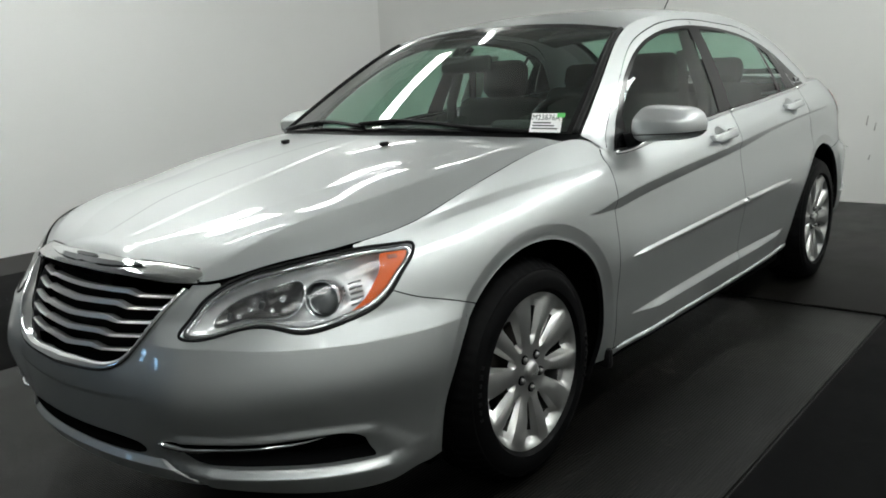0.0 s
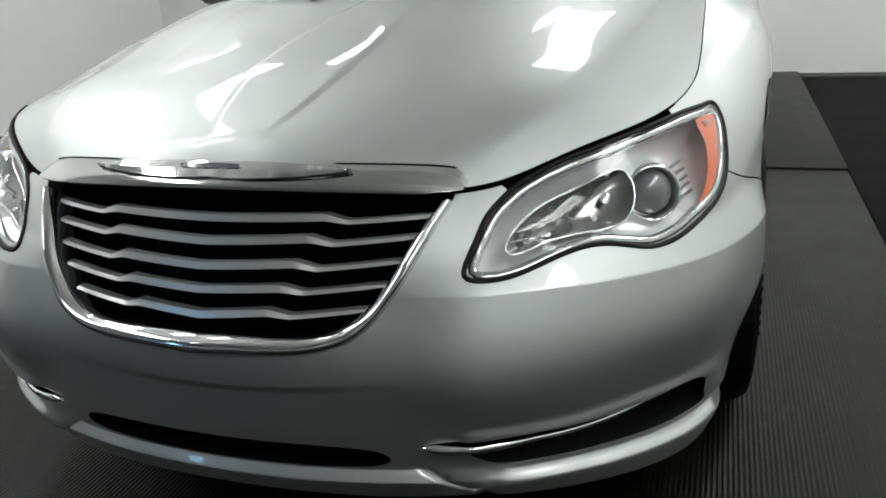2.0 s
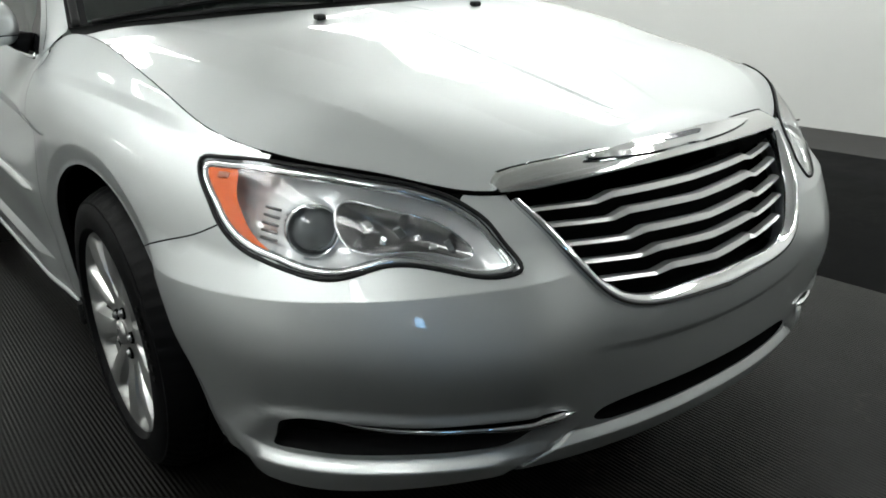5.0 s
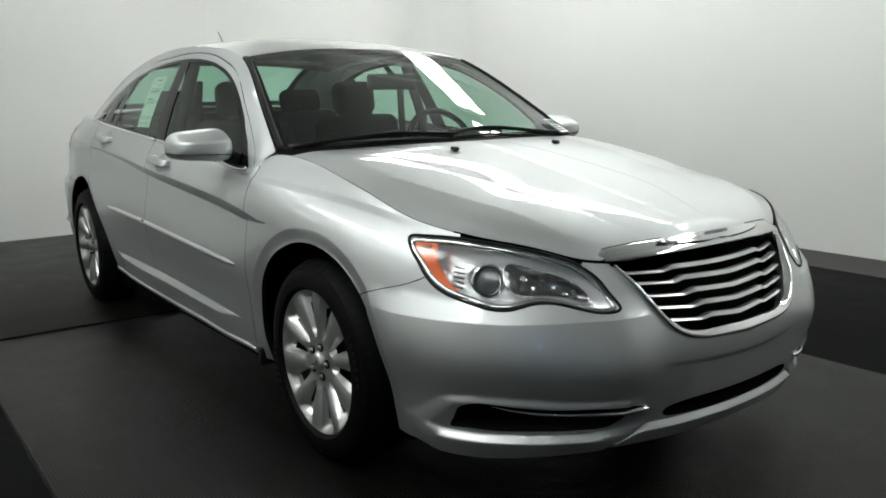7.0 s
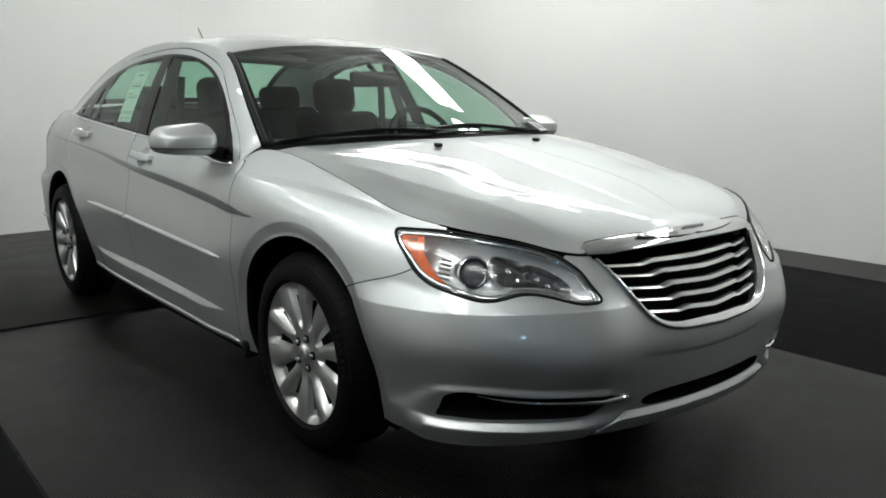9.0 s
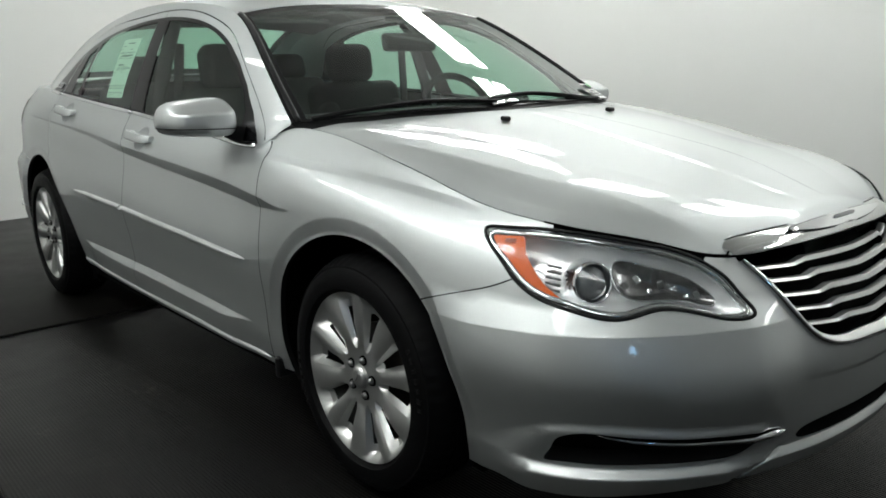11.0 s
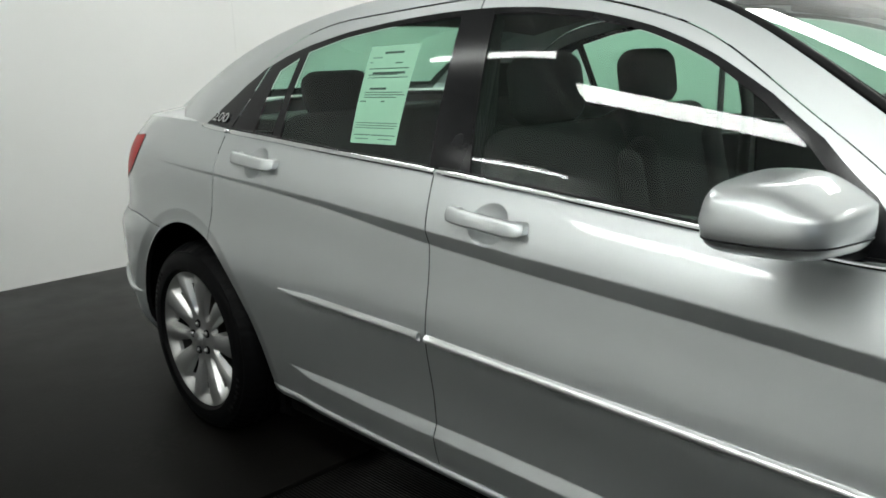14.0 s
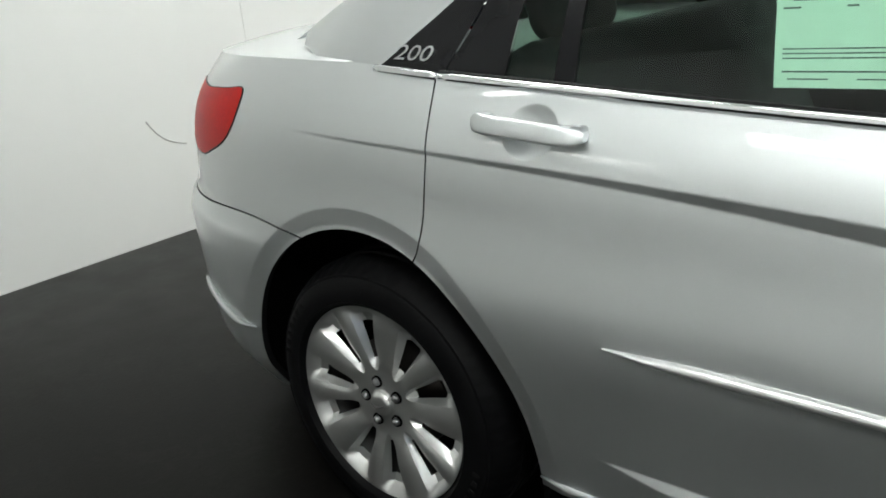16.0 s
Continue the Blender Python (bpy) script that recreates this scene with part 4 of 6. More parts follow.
PANE_R = on_flank(belt_pts(-1.615, -2.245, 0.012) + [(-2.252, 1.16), (-2.248, 1.285), (-2.1, 1.317), (-1.9, 1.338), (-1.75, 1.346), (-1.655, 1.348), (-1.635, 1.2)], close=True)
PANE_Q = on_flank(belt_pts(-2.285, -2.385, 0.014) + [(-2.38, 1.15), (-2.365, 1.235), (-2.285, 1.27)], close=True)
RAIL = on_flank([(-0.535, 0.935), (-0.565, 0.975), (-0.605, 1.008), (-0.66, 1.05), (-0.81, 1.152), (-1.0, 1.272), (-1.15, 1.328), (-1.312, 1.367), (-1.633, 1.389), (-2.0, 1.374), (-2.345, 1.318), (-2.46, 1.262)], smooth=True)
DOOR_GAP = on_flank([(-1.585, 0.997), (-1.60, 1.2), (-1.60, 1.385)])
QUARTER_GAP = on_flank([(-2.525, 1.06), (-2.47, 1.16), (-2.43, 1.262)])
lines = [(straight_path([(0.46, 0), (3.0, 0), (3.0, FH), (0.46, FH)], 0.02, True), True)]
lines += [(r, True) for r in (OPENING, PANE_F, PANE_R, PANE_Q, ribbon(RAIL, 0.002), ribbon(DOOR_GAP), ribbon(QUARTER_GAP))]
gs, gh = np.meshgrid(np.linspace(0.475, 2.985, 110), np.linspace(0.02, FH - 0.02, 18), indexing="ij")
fuv, ftri = sheet(np.stack([gs.ravel(), gh.ravel()], -1), lines)
fp, fn_ = flank_x(fuv[:, 0], np.clip(fuv[:, 1], 0, FH)), surface_normals(flank_x, fuv, 3e-3, 3e-3)
fm = fuv[ftri].mean(1)
fok = (fm[:, 0] > 0.46) & (fm[:, 0] < 3.0) & (fm[:, 1] > 0) & (fm[:, 1] < FH)
fgap = inside(ribbon(RAIL, 0.002), fm) | inside(ribbon(DOOR_GAP), fm) | inside(ribbon(QUARTER_GAP), fm)
opening, pane_f, pane_r, pane_q = (inside(o, fm) for o in (OPENING, PANE_F, PANE_R, PANE_Q))
o_ = np.argsort(RAIL[:, 0])
under_rail = (fm[:, 1] < np.interp(fm[:, 0], RAIL[o_, 0], RAIL[o_, 1], left=-1, right=-1)) & (fm[:, 0] < 2.46)
frame_f, frame_r = under_rail & (fm[:, 0] < 1.595), under_rail & (fm[:, 0] >= 1.595)


o_ = np.argsort(QUARTER_GAP[:, 1])
corner = fm[:, 0] > np.interp(fm[:, 1], QUARTER_GAP[o_, 1], QUARTER_GAP[o_, 0]) - 0.0017


def fpiece(mask):
    return cut(fp, fn_, ftri, mask & fok)


for side in (1, -1):
    panel("pillar_and_rail", fpiece(~opening & ~under_rail & ~fgap), PAINT, car, "silver roof rail and pillars", side=side)
    panel("panel_gap", fpiece(fgap & (~opening | corner)), VOID, car, "", -0.005, side=side)
    panel("quarter_trim", fpiece(opening & corner & ~fgap), GLOSS_BLACK, car, "gloss black corner trim", 0.001, side=side)
    for k, (frame_m, pane, lo, hi) in enumerate(((frame_f, pane_f, 0, 1.595), (frame_r, pane_r | pane_q, 1.595, 9))):
        d = doors[side, k]
        panel("window_frame", fpiece(frame_m & ~opening & ~fgap), PAINT, d, "silver painted window frame", side=side)
        band = opening & ~pane_f & ~pane_r & ~pane_q & (fm[:, 0] >= lo) & (fm[:, 0] < hi) & ~corner
        panel("window_surround", fpiece(band), GLOSS_BLACK, d, "black pillar trim and seal", side=side)
        for who in ((pane_f,) if k == 0 else (pane_r, pane_q)):
            g = panel("window_pane", fpiece(who), SIDE_GLASS, d, "green-tinted window pane", -0.004, side=side)
            g.visible_shadow = False
for side in (1, -1):
    a_ = np.linspace(0.004, 0.238, 40)
    v, f = tube(top(a_, np.full(40, 0.975)) + (0, 0, 0.001), 0.011, 8, flat=0.7)
    sided("windscreen_moulding", v, f, BLACK, car, side, "matt black rubber moulding beside the windscreen")
windscreen.visible_shadow = rear_window.visible_shadow = False

# ---- nose: grille, lamps, openings ----
def wall_strip(line, depth, close=True):
    """The sides of an opening: from its outline straight in along the surface normal."""
    a = ring_h(line[:, 0], np.clip(line[:, 1], 0, HT))
    nn = surface_normals(ring_h, line, 4e-3, 4e-3)
    k = len(line)
    v = np.concatenate([a, a - nn * 0.008, a - nn * depth])
    f = []
    for r in range(2):
        f += [(r * k + i, r * k + (i + 1) % k, (r + 1) * k + (i + 1) % k, (r + 1) * k + i) for i in range(k if close else k - 1)]
    return v, f


def twice(name, v, f, mat, parent, label="", smooth=True):
    k = len(v)
    return add_mesh(name, np.r_[v, mirror(v)], list(f) + flip([tuple(i + k for i in q) for q in f]), mat, parent, label, smooth=smooth)


grille = empty("grille", car, "black grille with five stepped chrome slats")
# The opening's depth is a near-black sheet, shade put into its colour.
panel("grille_backing", piece(ok & in_grille), VOID, grille, "near-black sheet holding the shade of the radiator opening", -0.085, both=True)
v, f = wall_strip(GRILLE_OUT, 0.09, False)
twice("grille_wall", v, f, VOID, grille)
# chrome surround
m = 60
go, gi = (np.stack([np.interp(np.linspace(0, 1, m), np.linspace(0, 1, len(g)), c) for c in g.T], -1) for g in (GRILLE_OUT, GRILLE_IN))
rows = []
for w, o in ((0.0, -0.002), (0.06, 0.006), (0.25, 0.011), (0.55, 0.010), (0.85, 0.002), (1.0, -0.012), (1.0, -0.04)):
    q_ = go * (1 - w) + gi * w
    rows.append(ring_h(q_[:, 0], q_[:, 1]) + surface_normals(ring_h, q_, 4e-3, 4e-3) * o)
v = np.concatenate(rows)
f = [(r * m + i, r * m + i + 1, (r + 1) * m + i + 1, (r + 1) * m + i) for r in range(6) for i in range(m - 1)]
twice("grille_surround", v, f, CHROME, grille, "chrome grille surround")

nose_s = np.linspace(0, 0.5, 200)


def nose_x(y, z):
    """How far forward the nose reaches at that width and height."""
    fz = (z - bottom_z(nose_s)) / (top_z(nose_s) - bottom_z(nose_s))
    w = ring(nose_s, fz)
    return np.interp(np.abs(y), w[:, 1], w[:, 0])


for zc, zi, zo, ze, ys, ye in ((0.691, 0.693, 0.684, 0.688, 0.212, 0.362), (0.660, 0.665, 0.655, 0.662, 0.194, 0.342), (0.625, 0.631, 0.621, 0.630, 0.174, 0.322), (0.590, 0.596, 0.587, 0.598, 0.154, 0.300), (0.551, 0.560, 0.551, 0.563, 0.133, 0.268)):
    yy = np.unique(np.r_[np.linspace(0, ys - 0.018, 14), np.linspace(ys - 0.018, ys + 0.018, 10), np.linspace(ys + 0.018, ye, 14)])
    yy = np.r_[-yy[:0:-1], yy]
    a_ = np.abs(yy)
    zz = np.interp(a_, [0, ys - 0.017, ys + 0.017, ye], [zc, zi, zo, ze])
    hh = np.interp(a_, [0, ys - 0.017, ys + 0.017, ye - 0.02, ye], [0.0062, 0.0062, 0.0031, 0.0031, 0.0016])
    xx = np.array([float(nose_x(b, c)) for b, c in zip(a_, zz)]) - 0.018 - np.interp(a_, [0, ys - 0.017, ys + 0.017, ye], [0, 0.0, 0.008, 0.004])
    prof = [(-0.018, 0.75), (-0.008, 1.1), (-0.002, 0.95), (0.002, -0.75), (-0.003, -1.05), (-0.018, -0.7)]
    v = np.concatenate([np.stack([xx + dx, yy, zz + dz * hh], -1) for dx, dz in prof])
    k = len(yy)
    f = [(r * k + i, (r + 1) % 6 * k + i, (r + 1) % 6 * k + i + 1, r * k + i + 1) for r in range(6) for i in range(k - 1)]
    ob = add_mesh("slat", v, f, BRUSHED, grille, "stepped chrome slat")
    ob.data.set_sharp_from_angle(angle=radians(28))

# chrome bar over the grille with a winged emblem
yy = np.linspace(-0.402, 0.402, 90)
tp = np.sqrt(np.clip(1 - np.abs(yy / 0.407) ** 14, 0.02, 1)) * 0.8
sx = np.array([float(np.interp(abs(b), ring(nose_s, 1 + 0 * nose_s)[:, 1], ring(nose_s, 1 + 0 * nose_s)[:, 0])) for b in yy])
sz = np.interp(np.abs(yy), ring(nose_s, 1 + 0 * nose_s)[:, 1], top_z(nose_s))
BAR = [(-0.03, -0.006), (0.010, -0.008), (0.016, -0.002), (0.013, 0.008), (0.002, 0.023), (-0.016, 0.036), (-0.030, 0.041), (-0.045, 0.038)]


def bar_point(k):
    dx, dz = BAR[k]
    return np.stack([sx + dx, yy, sz + 0.004 + dz * tp], -1)


v = np.concatenate([bar_point(k) for k in range(8)])
k = len(yy)
f = [(r * k + i, r * k + i + 1, (r + 1) * k + i + 1, (r + 1) * k + i) for r in range(7) for i in range(k - 1)]
f += [tuple(r * k for r in range(8)), tuple(r * k + k - 1 for r in reversed(range(8)))]
add_mesh("grille_bar", v, f, SATIN, car, "chrome bar along the hood's front edge").data.set_sharp_from_angle(angle=radians(40))
v, f = tube((bar_point(5) + bar_point(6)) / 2 + (-0.004, 0, 0.0012), 0.0014, 6)
add_mesh("bar_joint", v, f, VOID, car, "fine dark joint behind the chrome bar")


def bar_face(y, w):
    """Points on the bar's sloping face, w from its foot to its brow."""
    x0, z0 = np.interp(y, yy, sx), np.interp(y, yy, sz) + 0.004
    t_ = np.interp(w, [0, 0.35, 0.7, 1], [0, 1, 2, 3])
    dx = np.interp(t_, range(4), [0.013, 0.002, -0.016, -0.030])
    dz = 0.93 * np.interp(t_, range(4), [0.008, 0.023, 0.036, 0.041])
    return np.stack([x0 + dx, y, z0 + dz], -1)


ey = np.linspace(-0.236, 0.236, 61)
lo_w = 0.44 - 0.36 * np.clip(1 - (np.abs(ey) / 0.236) ** 2.6, 0, 1) + 0.05 * np.exp(-((ey / 0.02) ** 2))
hi_w = 0.50 + 0.20 * np.clip(1 - (np.abs(ey) / 0.236) ** 3, 0, 1)
nf = np.array([0.75, 0, 0.66])
rows = [bar_face(ey, lo_w), bar_face(ey, lo_w + 0.02) + nf * 0.006, bar_face(ey, (lo_w + hi_w) / 2) + nf * 0.0075, bar_face(ey, hi_w - 0.02) + nf * 0.006, bar_face(ey, hi_w)]
v = np.concatenate(rows)
f = [(r * 61 + i, r * 61 + i + 1, (r + 1) * 61 + i + 1, (r + 1) * 61 + i) for r in range(4) for i in range(60)]
emblem = add_mesh("emblem", v, f, CHROME, car, "winged chrome emblem")
emblem.data.set_sharp_from_angle(angle=radians(20))
BLUE = material("enamel_blue", (0.012, 0.018, 0.04), 0.15, 0, 30, 0.1, coat=1)
oy = np.linspace(-0.054, 0.054, 25)
half = 0.10 * np.sqrt(np.clip(1 - np.abs(oy / 0.055) ** 4, 0.02, 1))
v = np.concatenate([bar_face(oy, 0.50 - half) + nf * 0.0100, bar_face(oy, 0.52 + 0.5 * half) + nf * 0.0100])
add_mesh("emblem_plate", v, [(i, i + 1, 26 + i, 25 + i) for i in range(24)], BLUE, emblem, "dark blue oval plate")
for sgn in (1, -1):
    py = np.linspace(0.058, 0.232, 24) * sgn
    # Black lines hold the wing's groove and the shadow along its border.
    for name, w_line in (("wing_edge", np.interp(py, ey, lo_w)), ("wing_edge", np.interp(py, ey, hi_w))):
        v, f = tube(bar_face(py, w_line) + nf * 0.002, 0.0012, 6)
        add_mesh(name, v, f, GLOSS_BLACK, emblem, "thin dark line for the groove and shadow along the wing")

# lower openings
intake = empty("lower_intake", car, "black lower air intake")
# Near-black sheet in place of the shade inside the intake.
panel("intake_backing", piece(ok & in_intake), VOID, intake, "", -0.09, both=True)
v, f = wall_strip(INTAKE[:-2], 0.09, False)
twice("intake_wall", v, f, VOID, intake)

for side in (1, -1):
    fog = empty("fog_recess", car, "black side recess of the bumper with a chrome strip")
    # Recess shade is painted as a near-black sheet.
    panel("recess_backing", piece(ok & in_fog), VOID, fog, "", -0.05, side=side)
    v, f = wall_strip(FOG, 0.052)
    sided("recess_wall", v, f, BLACK, fog, side)
    bar = smooth_path(ring_f([0.352, 0.43, 0.50, 0.589, 0.68, 0.745, 0.795], [0.341, 0.336, 0.3345, 0.3345, 0.338, 0.343, 0.350]), 0.012)
    w_ = np.interp(bar[:, 0], [0.352, 0.375, 0.47, 0.52, 0.70, 0.795], [0.0015, 0.008, 0.0085, 0.0055, 0.005, 0.001])
    off = np.interp(bar[:, 0], [0.352, 0.40, 0.55, 0.8], [0.004, 0.004, -0.006, -0.014])
    c_ = ring_h(bar[:, 0], bar[:, 1]) + surface_normals(ring_h, bar, 8e-3, 8e-3) * off[:, None]
    v, f = tube(c_, w_, 10, flat=1.0)
    sided("chrome_strip", v, f, CHROME, fog, side, "slim chrome strip")


# dark joint between the hood and the parts under it
js = np.linspace(0.395, 0.96, 60)
jp = ring(js, 1 + 0 * js)
v, f = tube(jp + (0.001, 0, 0.0005), 0.0024, 6, up=(0.3, 0.5, 1))
for side in (1, -1):
    sided("hood_joint", v, f, VOID, car, side, "dark joint under the hood's edge")

# headlights
def spot(s, z):
    q_ = ring_f([s], [z])
    p_, n_ = ring_h(q_[:, 0], q_[:, 1])[0], surface_normals(ring_h, q_, 5e-3, 5e-3)[0]
    return Vector(p_), Vector(n_)


def bowl_depth(q_):
    d = near(HEADLIGHT, q_, True)
    return 0.006 + 0.05 * ease(d / 0.035)


hm = ok & in_head
hp, hn, ht = piece(hm)
used = np.unique(tri[hm])
hq = uv[used]
for side in (1, -1):
    lamp = empty("headlight", car, "clear headlight with amber side marker, rimmed in black rubber")
    lens = panel("lens", (hp, hn, ht), CLEAR, lamp, "clear plastic lens", 0.002, side=side)
    lens.visible_shadow = False
    deep = (hp - hn * bowl_depth(hq)[:, None], hn, ht)
    ob = add_mesh("reflector", deep[0] if side > 0 else mirror(deep[0]), ht if side > 0 else ht[:, ::-1], LAMP_GREY, lamp, "bright reflector bowl")
    panel("side_marker", piece(ok & in_amber), AMBER, lamp, "amber side marker", -0.006, side=side)
    c_, n_ = spot(1.036, 0.7665)
    c_ = c_ - n_ * 0.0055
    bm = bmesh.new()
    rbox(bm, (0, 0, 0), (0.012, 0.026, 0.003), 0.0012, seg=2)
    bmesh.ops.transform(bm, matrix=Matrix.Translation((c_[0], side * c_[1], c_[2])) @ Vector((n_[0], side * n_[1], n_[2])).to_track_quat("Z", "X").to_matrix().to_4x4(), verts=bm.verts)
    part("marker_bulb", bm, AMBER_DEEP, lamp, "darker amber bulb spot")
    v, f = tube(ring_h(HEADLIGHT[:, 0], HEADLIGHT[:, 1]), 0.0042, 8, True, up=(1, 0.4, 0.3))
    sided("seal", v, f, BLACK, lamp, side, "black rubber seal")
    ctr = HEADLIGHT.mean(0)
    trim = ctr + (HEADLIGHT - ctr) * (0.955, 0.88)
    v, f = tube(ring_h(trim[:, 0], trim[:, 1]) - surface_normals(ring_h, trim, 5e-3, 5e-3) * 0.009, 0.0085, 8, True, up=(1, 0.4, 0.3))
    sided("lamp_bezel", v, f, SATIN, lamp, side, "chrome inner bezel")
    # projector: barrel, ring and ball lens
    c_, n_ = spot(0.822, 0.704)
    axis = (Vector((0.86, 0.42, 0.12))).normalized()
    base = c_ - n_ * 0.052
    turn = axis.to_track_quat("Y", "Z").to_matrix().to_4x4()

    def placed(profile, n=32):
        v, f = lathe(profile, n)
        m_ = np.array(Matrix.Translation(base) @ turn)
        return v @ m_[:3, :3].T + m_[:3, 3], f

    v, f = placed([(0.050, -0.02), (0.048, 0.022), (0.045, 0.030), (0.042, 0.030), (0.040, 0.020), (0.037, 0.0)])
    sided("projector_ring", v, f, CHROME, lamp, side, "chrome projector ring")
    v, f = placed([(0.0385, 0.004), (0.037, 0.014), (0.031, 0.024), (0.022, 0.031), (0.011, 0.0345), (0.0005, 0.0355)])
    sided("projector_lens", v, f, LENS_DARK, lamp, side, "dark glass ball lens")
    # inner signal chamber
    ch = smooth_path(ring_f([0.76, 0.68, 0.59, 0.535, 0.515, 0.56, 0.65, 0.74], [0.735, 0.727, 0.703, 0.672, 0.645, 0.645, 0.655, 0.668]), 0.01, True)
    dq = bowl_depth(ch)
    c3, n3 = ring_h(ch[:, 0], ch[:, 1]), surface_normals(ring_h, ch, 5e-3, 5e-3)
    v, f = tube(c3 - n3 * np.minimum(dq, 0.022)[:, None], 0.0022, 8, True, up=(1, 0.4, 0.3))
    sided("chamber_rim", v, f, CHROME, lamp, side)
    cc, k = c3.mean(0) - n3.mean(0) * 0.045, len(ch)
    v = np.concatenate([c3 - n3 * np.minimum(dq, 0.022)[:, None], (c3 * 0.8 + cc * 0.2) - n3 * 0.026, (c3 * 0.4 + cc * 0.6) - n3 * 0.012, cc[None]])
    f = [(r * k + i, (r + 1) * k + i, (r + 1) * k + (i + 1) % k, r * k + (i + 1) % k) for r in range(2) for i in range(k)] + [(2 * k + i, 3 * k, 2 * k + (i + 1) % k) for i in range(k)]
    sided("signal_chamber", v, flip(f), LAMP_DARK, lamp, side, "smoky signal chamber")
    # tilted bright facets in the chamber
    rnd = random.Random(7)
    for j in range(6):
        u_, w_ = 0.555 + 0.030 * j, 0.5 + 0.34 * rnd.uniform(-1, 1)
        lo_, hi_ = np.interp(u_, [0.52, 0.60, 0.70, 0.76], [0.647, 0.652, 0.663, 0.675]), np.interp(u_, [0.52, 0.60, 0.70, 0.76], [0.664, 0.704, 0.728, 0.732])
        q0 = ring_f([u_], [lo_ + (hi_ - lo_) * w_])
        b0, m0 = ring_h(q0[:, 0], q0[:, 1])[0], surface_normals(ring_h, q0, 5e-3, 5e-3)[0]
        cpos = b0 - m0 * 0.026
        bm = bmesh.new()
        rbox(bm, (cpos[0], side * cpos[1], cpos[2]), (0.005, 0.010 + 0.010 * rnd.random(), 0.008 + 0.018 * rnd.random()), 0.002, (side * rnd.uniform(-30, 30), rnd.uniform(-40, 40), side * rnd.uniform(10, 70)), 2)
        part("facet", bm, CHROME if j % 3 else LENS_DARK, lamp)
    for j in range(5):
        q0 = ring_f([0.935, 0.895], [0.735 - 0.014 * j, 0.730 - 0.014 * j])
        b0, m0 = ring_h(q0[:, 0], q0[:, 1]), surface_normals(ring_h, q0, 5e-3, 5e-3)
        v, f = tube(b0 - m0 * 0.04, 0.0028, 6)
        sided("reflector_rib", v, f, ALLOY_DARK, lamp, side)
    # tail lamp
    tail = empty("taillight", car, "red wrap-around tail lamp")
    panel("lens", piece(ok & in_tail), RED, tail, "red plastic lens", 0.002, side=side)
    v, f = tube(ring_h(TAIL[:, 0], TAIL[:, 1]), 0.0026, 6, True, up=(0.3, 1, 0.2))
    sided("seal", v, f, BLACK, tail, side)
    # bright strip low on the rear bumper
    q0 = smooth_path(ring_f([4.64, 4.74, 4.84, 4.96], [0.455, 0.462, 0.478, 0.50]), 0.02)
    b0 = ring_h(q0[:, 0], q0[:, 1]) + surface_normals(ring_h, q0, 5e-3, 5e-3) * 0.004
    v, f = tube(b0, np.interp(np.linspace(0, 1, len(b0)), [0, 0.2, 0.8, 1], [0.002, 0.010, 0.010, 0.004]), 8, flat=1.0)
    sided("bumper_corner", v, f, PAINT, car, side)

# ---- flank parts: handles, mouldings, belt trim, mirrors ----
def pw(c, e):
    return np.sign(c) * np.abs(c) ** e


def flank_point(x, z, out=0.0):
    x, z = np.atleast_1d(np.asarray(x, float)), np.atleast_1d(np.asarray(z, float))
    s_ = flank_s(x, z)
    q_ = ring_f(s_, z)
    return ring_h(q_[:, 0], q_[:, 1]) + surface_normals(ring_h, q_, 2e-2, 2e-2) * np.asarray(out)[..., None]


